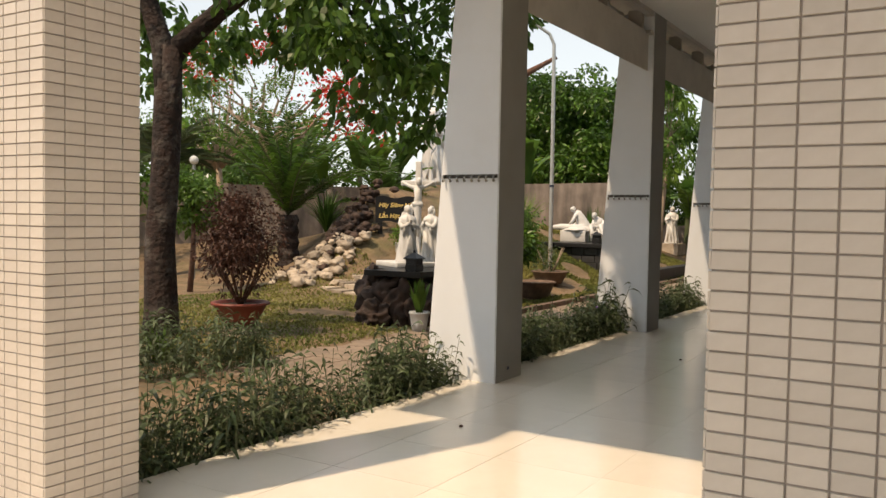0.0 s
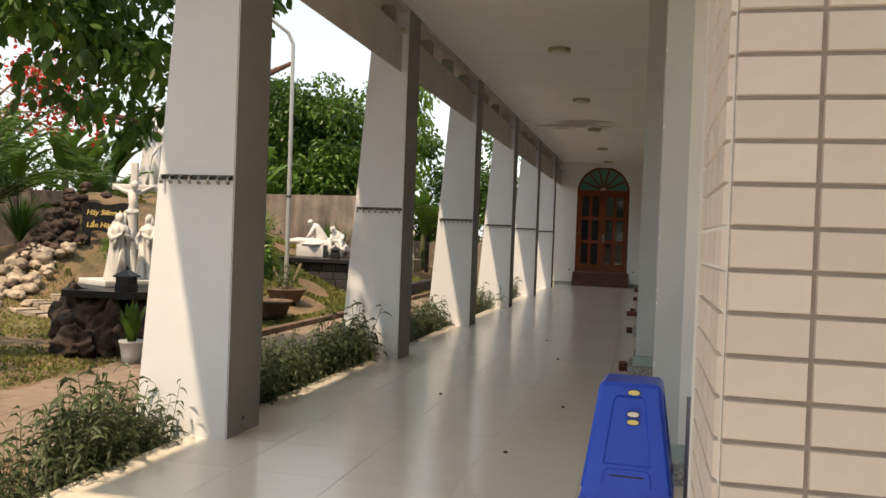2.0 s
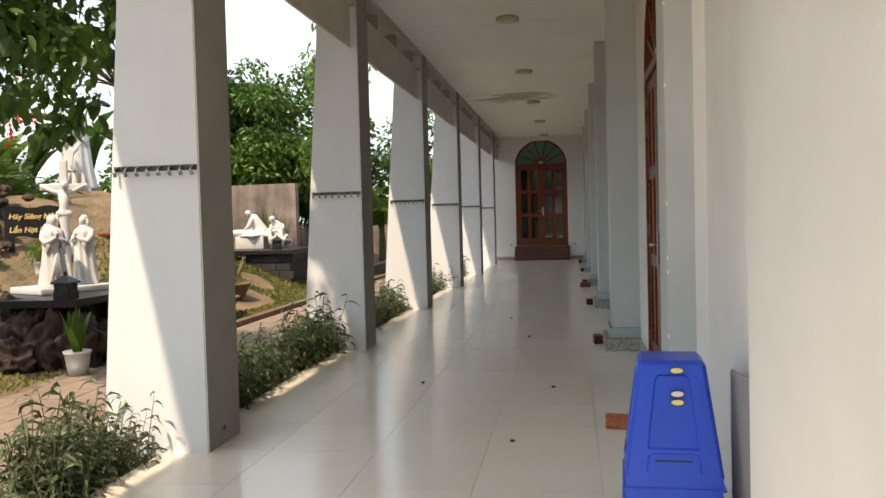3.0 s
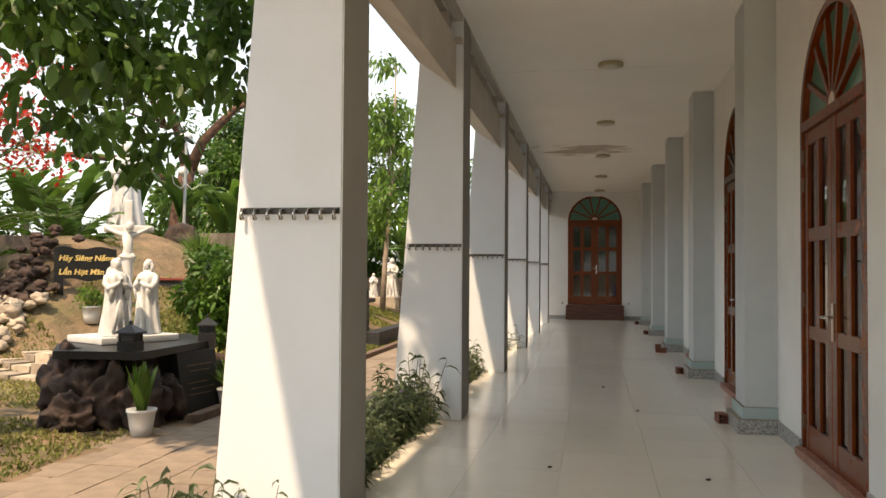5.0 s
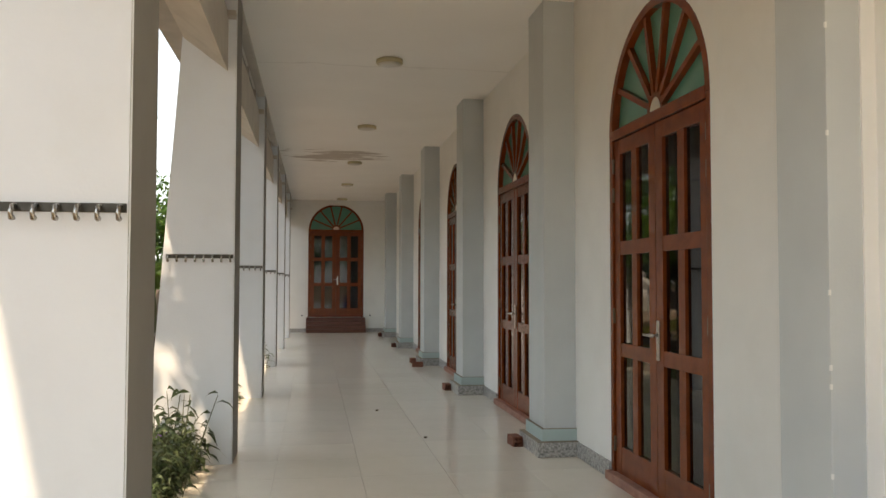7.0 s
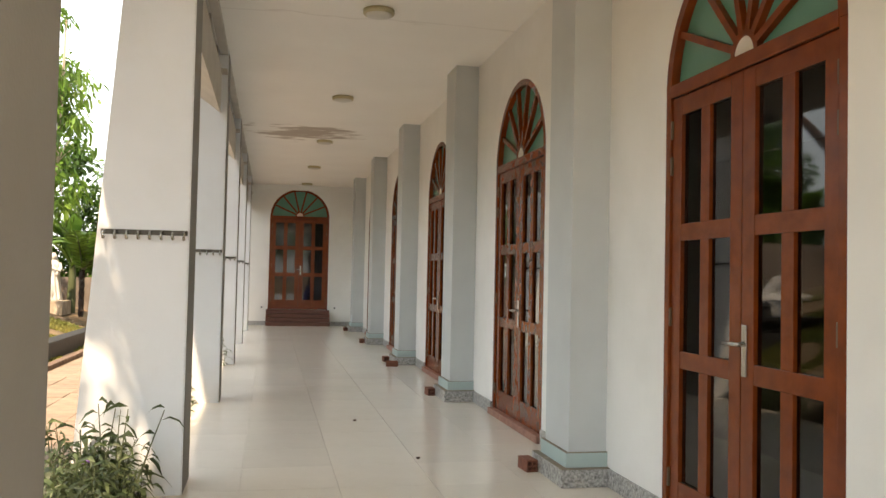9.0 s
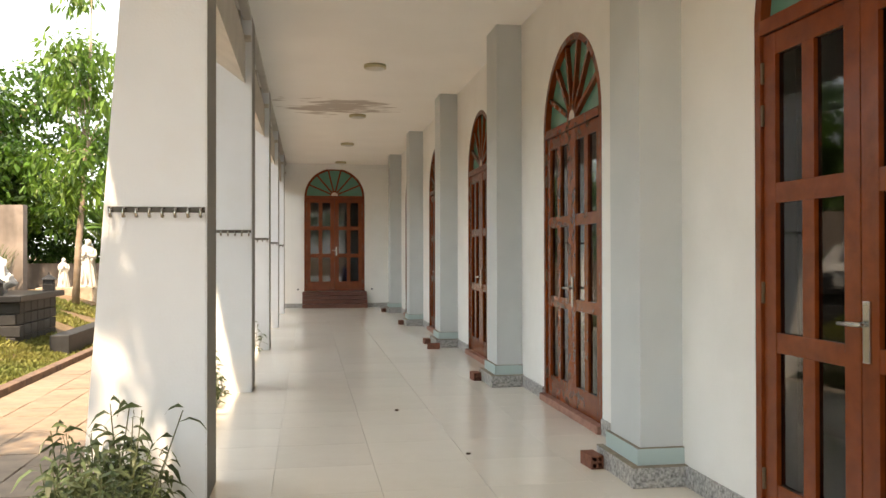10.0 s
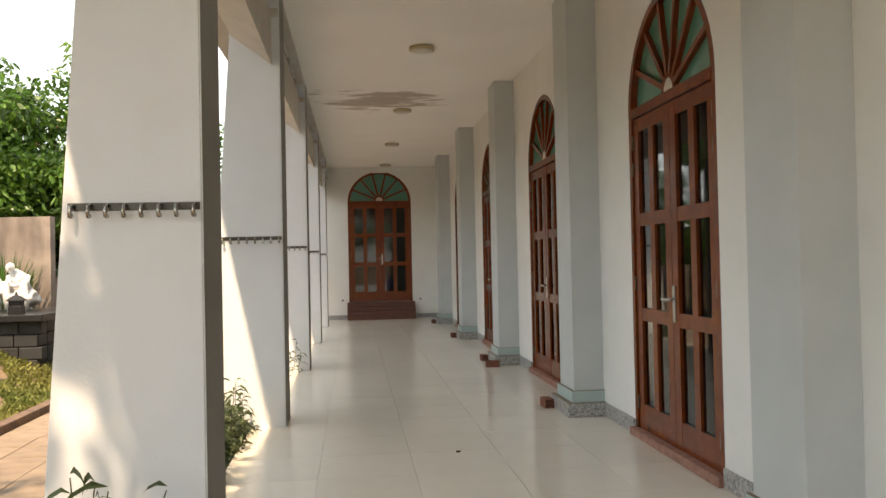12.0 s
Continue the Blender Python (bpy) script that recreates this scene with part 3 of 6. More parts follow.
def door(label):
    """A double door in local x (width), y (front at negative) and z from its sill."""
    d = thing("arched_door", label, "door", "arched doors")
    H, R, K = SPRING_Z, ARCH_R - 0.002, ARCH_K
    for s in (-1, 1):
        part("jamb", boxed(min(s * R, s * (R - 0.05)), max(s * R, s * (R - 0.05)), -0.015, 0.08, 0.0, H, bevel=0.004), "wood", d)
    part("arch_frame", ring_sector(bmesh.new(), R - 0.055, R, 0, math.pi, -0.015, 0.08, H, K, 28), "wood", d)
    part("transom", boxed(-R + 0.05, R - 0.05, -0.02, 0.08, H - 0.035, H + 0.035, bevel=0.005), "wood", d)
    z0 = H + 0.035
    part("fan_hub", ring_sector(bmesh.new(), 0.005, 0.085, 0.0, math.pi, 0.005, 0.06, z0, 1.05, 12), "hub", d, "cream half-round hub")
    part("hub_rim", ring_sector(bmesh.new(), 0.085, 0.115, 0.0, math.pi, 0.0, 0.06, z0, 1.05, 12), "wood", d)
    nb = 7
    for i in range(nb):
        a0, a1 = math.pi * i / nb, math.pi * (i + 1) / nb
        part("fan_pane", ring_sector(bmesh.new(), 0.112, R - 0.05, a0, a1, 0.035, 0.042, z0 - 0.005, K * 0.965, 6), "green_glass", d, "green fan light pane")
        if i:
            a = a0
            p0, p1 = Vector((0.11 * math.cos(a), 0, z0 + 0.11 * math.sin(a))), Vector(((R - 0.04) * math.cos(a), 0, z0 - 0.02 + K * (R - 0.04) * math.sin(a)))
            w = (p1 - p0).normalized().cross(Vector((0, 1, 0))) * 0.019
            b = bmesh.new()
            prism(b, [((p0 + w).x, (p0 + w).z), ((p1 + w).x, (p1 + w).z), ((p1 - w).x, (p1 - w).z), ((p0 - w).x, (p0 - w).z)], "y", 0.0, 0.06)
            part("fan_bar", b, "wood", d)
    L = H - 0.035
    rows = [(0.105, 0.365), (0.405, 0.66), (0.70, 0.955)]
    for s in (-1, 1):
        leaf_w = R - 0.052
        xs = sorted((s * 0.003, s * leaf_w))
        leaf = part("door_leaf", boxed(xs[0], xs[0] + 0.1, 0.0, 0.05, 0.008, L - 0.004, bevel=0.003), "wood", d, "red-brown wooden leaf with six panes")
        part("stile", boxed(xs[1] - 0.1, xs[1], 0.0, 0.05, 0.008, L - 0.004, bevel=0.003), "wood", leaf)
        zs = [0.008] + [v * L for r in rows for v in r] + [L - 0.004]
        for a, b in zip(zs[::2], zs[1::2]):
            part("rail", boxed(xs[0] + 0.098, xs[1] - 0.098, 0.003, 0.047, a, b, bevel=0.003), "wood", leaf)
        mid = (xs[0] + xs[1]) / 2
        for a, b in rows:
            part("mullion", boxed(mid - 0.044, mid + 0.044, 0.003, 0.047, a * L, b * L, bevel=0.003), "wood", leaf)
            for u, v in ((xs[0] + 0.098, mid - 0.042), (mid + 0.042, xs[1] - 0.098)):
                g = part("pane", boxed(u, v, 0.022, 0.027, a * L, b * L), "glass", leaf, "dark clear glass pane")
                g.visible_shadow = False
        for z in (0.25, 1.12, 1.95, 2.15):
            part("hinge", boxed(s * leaf_w - 0.012, s * leaf_w + 0.012, -0.012, 0.004, z - 0.05, z + 0.05, bevel=0.004), "hinge", leaf)
    hp = part("handle_plate", boxed(0.022, 0.062, -0.012, 0.001, 0.88, 1.12, bevel=0.004), "steel", d, "brushed steel handle plate")
    b = bmesh.new()
    tube(b, [(0.042, -0.01, 1.03), (0.042, -0.05, 1.03), (0.022, -0.055, 1.03), (-0.068, -0.052, 1.028)], [0.011, 0.011, 0.011, 0.009], 8)
    part("lever", b, "steel", hp, smooth=True)
    return d


d0 = door("red-brown double door with dark panes and a green fan light, shut")
DOOR_TURN = -90
for y in DOOR_Y:
    m = pose(WALL_X + 0.014, y + DOOR_W / 2, SILL_Z * 0, 0, 0, DOOR_TURN)
    if y == DOOR_Y[0]:
        d0.matrix_basis = m
    else:
        copy_thing(d0, m)
    b = boxed(WALL_X - 0.045, WALL_X + 0.1, y - 0.01, y + DOOR_W + 0.01, 0.0, SILL_Z, bevel=0.008)
    tagged(link("door_threshold", b, "threshold"), "worn reddish cement threshold under a door", "threshold", "door thresholds")
copy_thing(d0, pose(END_C, END_Y + 0.014, END_SILL, 0, 0, 0))

steps = thing("door_steps", "dark red-brown wooden steps up to the end door", "steps")
for i in range(4):
    part("step", boxed(END_C - 0.80, END_C + 0.80, END_Y - 0.10 * (4 - i), END_Y + 0.05, 0.1 * i, 0.1 * i + 0.098, bevel=0.008), "step_wood", steps)

# ---- ceiling lamps ----
lamp = thing("ceiling_lamp", "round cream ceiling lamp, switched off", "ceiling lamp", "ceiling lamps")
part("rim", lathe(bmesh.new(), [(0.12, 0.0), (0.135, -0.005), (0.135, -0.035), (0.125, -0.045), (0.115, -0.045)], n=28), "lamp_rim", lamp, smooth=True)
part("diffuser", lathe(bmesh.new(), [(0.113, -0.04), (0.11, -0.052), (0.07, -0.062), (0.001, -0.066)], n=28), "lamp_face", lamp, "frosted white cover", smooth=True)
lamp.location = (-1.42, 10.7, CEIL_Z)
for y in (3.5, 7.1, 14.3, 17.9, 21.4, 24.8):
    copy_thing(lamp, pose(-1.42, y, CEIL_Z))


# ---- stools, bricks ----
def stool():
    s = thing("plastic_stool", "bright blue plastic stool in a stack by the wall", "stool", "stacked stools")
    h, a, b2 = 0.44, 0.125, 0.185
    b = bmesh.new()

    def at(side, x, z, lift=0.0):
        return Matrix.Rotation(side * math.pi / 2, 4, "Z") @ Vector((x, -(b2 + (a - b2) * z / h) - lift, z))
    c = 0.016
    top = [b.verts.new(at(k, sx * (a - c), h, -c)) for k in range(4) for sx in (-1, 1)]
    b.faces.new(top)
    for k in range(4):
        # outer skin round a sunk panel
        o = [b.verts.new(at(k, *q)) for q in ((-b2 + 0.012, 0.0), (b2 - 0.012, 0.0), (a + 0.002 - c, h - c), (-a - 0.002 + c, h - c))]
        p = [b.verts.new(at(k, *q)) for q in ((-0.098, 0.105), (0.098, 0.105), (0.066, 0.372), (0.05, 0.39), (-0.05, 0.39), (-0.066, 0.372))]
        q = [b.verts.new(at(k, *q, -0.014)) for q in ((-0.086, 0.117), (0.086, 0.117), (0.057, 0.366), (0.045, 0.379), (-0.045, 0.379), (-0.057, 0.366))]
        b.faces.new((o[0], o[1], p[1], p[0]))
        b.faces.new((o[1], o[2], p[3], p[2], p[1]))
        b.faces.new((o[2], o[3], p[4], p[3]))
        b.faces.new((o[3], o[0], p[0], p[5], p[4]))
        for i in range(6):
            b.faces.new((p[i], p[(i + 1) % 6], q[(i + 1) % 6], q[i]))
        b.faces.new(q)
        b.faces.new((o[3], o[2], top[2 * k + 1], top[2 * k]))
        n2 = [b.verts.new(at(k + 1, *v)) for v in ((-b2 + 0.012, 0.0), (-a - 0.002 + c, h - c))]
        b.faces.new((o[1], n2[0], n2[1], o[2]))
        b.faces.new((o[2], n2[1], top[(2 * k + 2) % 8], top[2 * k + 1]))
    bmesh.ops.remove_doubles(b, verts=b.verts, dist=0.0005)
    bmesh.ops.recalc_face_normals(b, faces=b.faces)
    part("shell", b, "blue", s)
    for side in range(4):
        for i in range(6):
            z = 0.135 + 0.04 * i
            w = 0.083 - 0.115 * (z - 0.117)
            st_ = bmesh.new()
            prof = [at(side, -w, z, -0.015), at(side, w, z, -0.015), at(side, w, z + 0.007, -0.007), at(side, -w, z + 0.007, -0.007), at(side, -w, z + 0.038, -0.0155), at(side, w, z + 0.038, -0.0155)]
            vs = [st_.verts.new(v) for v in prof]
            st_.faces.new((vs[0], vs[1], vs[2], vs[3]))
            st_.faces.new((vs[3], vs[2], vs[5], vs[4]))
            st_.faces.new((vs[0], vs[3], vs[4]))
            st_.faces.new((vs[1], vs[5], vs[2]))
            st_.faces.new((vs[0], vs[4], vs[5], vs[1]))
            bmesh.ops.recalc_face_normals(st_, faces=st_.faces)
            part("panel_step", st_, "blue", s)
        part("foot_lip", tube(bmesh.new(), [at(side, -0.1, 0.02), at(side, -0.092, 0.078), at(side, -0.08, 0.088), at(side, 0.08, 0.088), at(side, 0.092, 0.078), at(side, 0.1, 0.02)], 0.004, 6), "blue", s, smooth=True)
        # a solid dark bar stands for the shade inside the slot
        part("slot_shade", tube(bmesh.new(), [at(side, -0.07, 0.062), at(side, 0.07, 0.062)], 0.004, 5), "label_dark", s, "dark bar with the shade of a slot in its colour")
    return s


def stool_shell():
    """A stool lower in the stack, of which only the skirt shows."""
    s = thing("plastic_stool", "bright blue plastic stool lower in a stack by the wall", "stool", "stacked stools")
    b = bmesh.new()
    lo = [b.verts.new((x * 0.186, y * 0.186, 0.0)) for x, y in ((-1, -1), (1, -1), (1, 1), (-1, 1))]
    hi = [b.verts.new((x * 0.126, y * 0.126, 0.43)) for x, y in ((-1, -1), (1, -1), (1, 1), (-1, 1))]
    for i in range(4):
        b.faces.new((lo[i], lo[(i + 1) % 4], hi[(i + 1) % 4], hi[i]))
    b.faces.new(hi)
    bmesh.ops.recalc_face_normals(b, faces=b.faces)
    part("shell", b, "blue", s)
    rim = [Vector((x * 0.187, y * 0.187, 0.006)) for x, y in ((-1, -1), (1, -1), (1, 1), (-1, 1), (-1, -1))]
    part("skirt_rim", tube(bmesh.new(), rim, 0.006, 6), "blue", s)
    return s


st = stool()
st.matrix_basis = pose(-0.362, 4.29, 0.25, 0, 0, -3)
sh = stool_shell()
sh.matrix_basis = pose(-0.37, 4.29, 0.0, 0, 0, -4)
for i in range(1, 5):
    copy_thing(sh, pose(-0.37 + 0.002 * i, 4.29, 0.05 * i, 0, 0, -4 + 0.3 * i))
for z, m in ((0.655, "label_yellow"), (0.567, "white_pot"), (0.535, "label_yellow")):
    t = thing("sticker", "small pale oval sticker on a blue stool", "sticker", "stool stickers")
    out = 0.185 - 0.06 * (z - 0.25) / 0.44 + 0.008
    b = lathe(bmesh.new(), [(0.5, -0.5), (0.5, 0.5)], n=20)
    bmesh.ops.transform(b, matrix=pose(0, 0, 0, 90, 0, 0) @ Matrix.Diagonal((0.054, 0.027, 0.004, 1)), verts=b.verts)
    part("rim", b, "label_dark", t)
    b = lathe(bmesh.new(), [(0.5, -0.5), (0.5, 0.5)], n=20)
    bmesh.ops.transform(b, matrix=pose(0, -0.002, 0, 90, 0, 0) @ Matrix.Diagonal((0.047, 0.021, 0.004, 1)), verts=b.verts)
    part("face", b, m, t)
    t.location = (-0.352, 4.288 - out, z)


def hollow_brick():
    """A fired brick with four round holes through its length."""
    k = thing("hollow_brick", "red fired clay brick with four holes on the floor", "brick", "loose bricks along the wall")
    w, l = 0.08, 0.17
    for x0, x1 in ((-0.04, -0.031), (-0.0045, 0.0045), (0.031, 0.04)):
        part("side_wall", boxed(x0, x1, -l / 2, l / 2, 0.0, w), "brick", k)
    for z0, z1 in ((0.0005, 0.009), (0.0355, 0.0445), (0.071, 0.0795)):
        part("flat_wall", boxed(-0.0395, 0.0395, -l / 2 + 0.0005, l / 2 - 0.0005, z0, z1), "brick", k)
    # added plate across the holes, their shade put into its dark colour
    part("shade_plate", boxed(-0.0385, 0.0385, 0.0, 0.012, 0.001, 0.079), "brick_hole", k, "plate with the shade of the holes in its colour")
    return k


b0 = hollow_brick()
BRICKS = [(-0.497, 9.2, 4), (-0.495, 12.82, 3), (-0.50, 15.72, 78), (-0.50, 16.41, 4), (-0.49, 19.9, 3), (-0.50, 23.4, 5)]
b0.matrix_basis = pose(*BRICKS[0][:2], 0, 0, 0, BRICKS[0][2])
for x, y, a in BRICKS[1:]:
    copy_thing(b0, pose(x, y, 0, 0, 0, a))

tagged(link("brick", boxed(-0.09, 0.09, -0.045, 0.045, 0.0, 0.075, bevel=0.006), "orange_brick"), "solid orange-red brick lying on the floor near the stools", "brick").matrix_basis = pose(-0.47, 5.86, 0, 0, 0, -6)

# ---- garden ground ----
def smooth(a, b, v):
    k = min(1, max(0, (v - a) / (b - a)))
    return k * k * (3 - 2 * k)


def ground_z(x, y):
    z = GROUND_Z + 0.62 * smooth(5.55, 8.2, -x) * smooth(12.3, 15.5, y)
    z += 1.5 * math.exp(-((x + 11.2) / 2.6) ** 2 - ((y - 18.4) / 3.2) ** 2) + 0.25 * math.exp(-((x + 11.9) / 1.1) ** 2 - ((y - 18.4) / 1.1) ** 2)
    z += 0.42 * math.exp(-((x + 10.3) / 1.0) ** 2 - ((y - 13.2) / 1.3) ** 2)
    z += 0.95 * math.exp(-((x + 11.1) / 1.0) ** 2 - ((y - 15.0) / 1.5) ** 2)
    if x < -5.6:
        z += 0.05 * noise.noise(Vector((x * 0.6, y * 0.6, 0))) + 0.025 * noise.noise(Vector((x * 2.1, y * 2.1, 3)))
    return z


xs = [-900, -300, -120, -60, -40, -30] + [-24 + 0.4 * i for i in range(47)] + [-5.45, -5.3, -4.4, -3.43, -3.3, -2.9, 0, 10, 30, 100, 300, 900]
ys = [-900, -300, -100, -40, -15, -6, -3, -1] + [0.4 * i for i in range(76)] + [34, 40, 55, 80, 150, 400, 900]
verts = [(x, y, ground_z(x, y) - (0.03 if x > -5.4 else 0)) for y in ys for x in xs]
nx = len(xs)
me = bpy.data.meshes.new("ground")
me.from_pydata(verts, [], [(j * nx + i, j * nx + i + 1, (j + 1) * nx + i + 1, (j + 1) * nx + i) for j in range(len(ys) - 1) for i in range(nx - 1)])
for p in me.polygons:
    p.use_smooth = True
me.materials.append(M["ground"])
ground = tagged(new("ground", me), "garden ground of dry grass and brown earth", "ground", kind="structure")

bed = tagged(link("planter_bed", boxed(-3.40, EDGE_X - 0.001, 0.0, END_Y, -0.25, -0.13), "soil"), "narrow bed of dark soil beside the veranda", "planting bed", kind="structure")
pave = tagged(link("pavement", boxed(-5.42, -3.40, 5.0, 30.0, -0.3, -0.216), "path_base"), "garden path of beige cement tiles beside the veranda", "pavement", kind="structure")

# ---- garden walls ----
def garden_wall(name, a, b, z0, z1, label):
    """A weathered wall in panels with posts between its ends on plan."""
    w = thing(name, label, "wall")
    w["kind"] = "structure"
    d = Vector((b[0] - a[0], b[1] - a[1], 0))
    n = max(1, round(d.length / 3))
    ang = math.degrees(math.atan2(d.y, d.x))
    step = d.length / n
    for i in range(n):
        c = Vector((*a, 0)) + d * ((i + 0.5) / n)
        pn = part("wall_panel", boxed(-step / 2, step / 2, -0.08, 0.08, z0, z1), "old_wall", w)
        pn.matrix_basis = pose(c.x, c.y, 0, 0, 0, ang)
        ps = part("wall_post", boxed(-0.13, 0.13, -0.12, 0.12, z0, z1 + 0.03, bevel=0.01), "old_wall", w)
        ps.matrix_basis = pose(c.x - d.x / n / 2, c.y - d.y / n / 2, 0, 0, 0, ang)
    return w


garden_wall("wall_garden_back", (-26, 9), (-12.6, 19.5), -0.3, 2.05, "weathered plastered garden wall streaked with black mould")
garden_wall("wall_garden_side", (-11.6, 20.6), (-7.15, 20.0), -0.2, 2.2, "tall stained concrete garden wall behind the statues")
garden_wall("wall_garden_far", (-16, 27.5), (12, 29), -0.2, 1.1, "low dark garden wall beyond the lawn")


# ---- statues ----
def robed(b, x, y, z, h, seed, lean=0.0, veil=True):
    """A plain standing robed figure: a deeply folded robe and mantle, sleeves, joined hands and a head."""
    def wave(a, zz):
        k = (zz - z) / h
        fall = max(0.0, 1 - 0.8 * k)
        folds = abs(math.sin(4.5 * a + seed + 1.5 * k)) - 0.55 + 0.45 * math.sin(11 * a + 2 * seed + 5 * k)
        mantle = 0.5 * max(0.0, math.sin(a * 2 + 7 * k + seed)) ** 3
        return 1 + (0.15 * folds + 0.12 * mantle) * fall - 0.14 * abs(math.sin(a))
    prof = [(0.20, 0.0), (0.192, 0.03), (0.178, 0.12), (0.165, 0.22), (0.155, 0.32), (0.148, 0.42), (0.142, 0.5), (0.138, 0.56), (0.142, 0.62), (0.15, 0.68), (0.155, 0.73), (0.145, 0.775), (0.11, 0.81), (0.065, 0.832), (0.048, 0.85), (0.044, 0.87)]
    n0 = len(b.verts)
    lathe(b, [(r * h, z + q * h) for r, q in prof], x, y, 64, wave)
    ball(b, (x, y - 0.012 * h, z + 0.915 * h), (0.05 * h, 0.056 * h, 0.07 * h), 3)
    if veil:
        ball(b, (x, y + 0.012 * h, z + 0.925 * h), (0.066 * h, 0.066 * h, 0.078 * h), 3, 0.12, seed)
        tube(b, [(x, y + 0.03 * h, z + 0.95 * h), (x, y + 0.065 * h, z + 0.86 * h), (x, y + 0.07 * h, z + 0.72 * h), (x, y + 0.08 * h, z + 0.5 * h)], [0.055 * h, 0.085 * h, 0.12 * h, 0.10 * h], 20)
    else:
        ball(b, (x, y + 0.012 * h, z + 0.925 * h), (0.058 * h, 0.058 * h, 0.068 * h), 3, 0.35, seed)
        for s in (-1, 1):
            tube(b, [(x + s * 0.045 * h, y + 0.01 * h, z + 0.94 * h), (x + s * 0.062 * h, y + 0.015 * h, z + 0.88 * h), (x + s * 0.065 * h, y - 0.005 * h, z + 0.81 * h)], [0.022 * h, 0.026 * h, 0.014 * h], 8)
    for s in (-1, 1):
        tube(b, [(x + s * 0.118 * h, y, z + 0.775 * h), (x + s * 0.145 * h, y - 0.03 * h, z + 0.68 * h), (x + s * 0.135 * h, y - 0.085 * h, z + 0.61 * h), (x + s * 0.07 * h, y - 0.135 * h, z + 0.65 * h), (x + s * 0.016 * h, y - 0.155 * h, z + 0.70 * h)], [0.042 * h, 0.046 * h, 0.046 * h, 0.036 * h, 0.017 * h], 14)
        tube(b, [(x + s * 0.10 * h, y - 0.11 * h, z + 0.635 * h), (x + s * 0.10 * h, y - 0.10 * h, z + 0.56 * h), (x + s * 0.115 * h, y - 0.09 * h, z + 0.46 * h)], [0.035 * h, 0.038 * h, 0.012 * h], 10)
        tube(b, [(x + s * 0.016 * h, y - 0.15 * h, z + 0.69 * h), (x + s * 0.008 * h, y - 0.165 * h, z + 0.735 * h), (x + s * 0.004 * h, y - 0.168 * h, z + 0.765 * h)], [0.016 * h, 0.014 * h, 0.006 * h], 8)
    for q in range(5):
        a = -2.3 + 0.35 * q
        tube(b, [(x + (0.13 - 0.04 * q) * h * math.cos(seed), y - 0.10 * h, z + (0.60 - 0.03 * q) * h), (x + 0.04 * h * math.cos(a), y - 0.135 * h, z + (0.40 - 0.02 * q) * h), (x + 0.12 * h * math.cos(a), y - 0.13 * h, z + 0.06 * h)], [0.012 * h, 0.022 * h, 0.028 * h], 8)
    b.verts.ensure_lookup_table()
    for v in b.verts[n0:]:
        v.co.x += lean * (v.co.z - z)
    return b


def statue(name, b, label, place, turn):
    ob = tagged(link(name, b, "marble", smooth=True), label, "statue", "white garden statues")
    ob.matrix_basis = pose(*place, 0, 0, turn)
    return ob


SLAB_Z = 0.525
statue("robed_statue", robed(bmesh.new(), 0, 0, 0.07, 0.83, 1), "white stone statue of a veiled robed figure on a black slab", (-6.58, 9.60, SLAB_Z), 55)
statue("robed_statue", robed(bmesh.new(), 0, 0, 0.07, 0.83, 4, 0.0, False), "white stone statue of a robed figure with folded hands", (-6.49, 10.08, SLAB_Z), -12)
b = bmesh.new()
box(b, -0.045, 0.045, -0.04, 0.04, 0.0, 1.50, bevel=0.012)
box(b, -0.27, 0.27, -0.035, 0.035, 1.13, 1.21, bevel=0.012)
tube(b, [(-0.25, -0.055, 1.19), (-0.12, -0.07, 1.12), (0, -0.085, 1.08), (0.12, -0.07, 1.12), (0.25, -0.055, 1.19)], [0.016, 0.026, 0.05, 0.026, 0.016], 10)
tube(b, [(0, -0.085, 1.10), (0.01, -0.09, 0.95), (0, -0.085, 0.82), (0.025, -0.12, 0.60), (0.0, -0.08, 0.36)], [0.06, 0.052, 0.066, 0.046, 0.026], 12)
ball(b, (0.0, -0.09, 0.84), (0.085, 0.075, 0.06), 3, 0.4, 3)
tube(b, [(-0.07, -0.1, 0.84), (-0.09, -0.1, 0.72), (-0.085, -0.085, 0.62)], [0.03, 0.028, 0.01], 8)
ball(b, (0.03, -0.12, 1.19), (0.05, 0.055, 0.065), 2)
statue("cross_statue", b, "white stone cross with a hanging figure behind the robed statues", (-6.84, 10.26, SLAB_Z + 0.075), 22)
statue("statue_plinth", box(bmesh.new(), -0.48, 0.44, -0.36, 0.34, 0, 0.075, bevel=0.012), "low white stone plinth under the statues", (-6.66, 9.92, SLAB_Z), 62)
statue("tall_statue", robed(bmesh.new(), 0, 0, 0, 2.0, 7), "tall white robed statue on the mound", (-11.75, 18.35, 2.15), 35)
statue("statue_plinth", box(bmesh.new(), -0.27, 0.27, -0.27, 0.27, 0, 0.3, bevel=0.015), "square white stone plinth under the tall statue", (-11.75, 18.35, 1.85), 35)

b = bmesh.new()
box(b, -0.50, 0.10, -0.26, 0.26, 0.0, 0.27, bevel=0.015)
box(b, 0.24, 0.50, -0.22, 0.24, 0.0, 0.25, bevel=0.015)
# the lying body with its draped cloth
tube(b, [(-0.74, -0.08, 0.33), (-0.5, -0.12, 0.35), (-0.2, -0.14, 0.34), (0.1, -0.12, 0.30), (0.32, -0.10, 0.22)], [0.05, 0.075, 0.09, 0.08, 0.05], 14)
ball(b, (-0.16, -0.1, 0.28), (0.34, 0.2, 0.08), 3, 0.6, 4)
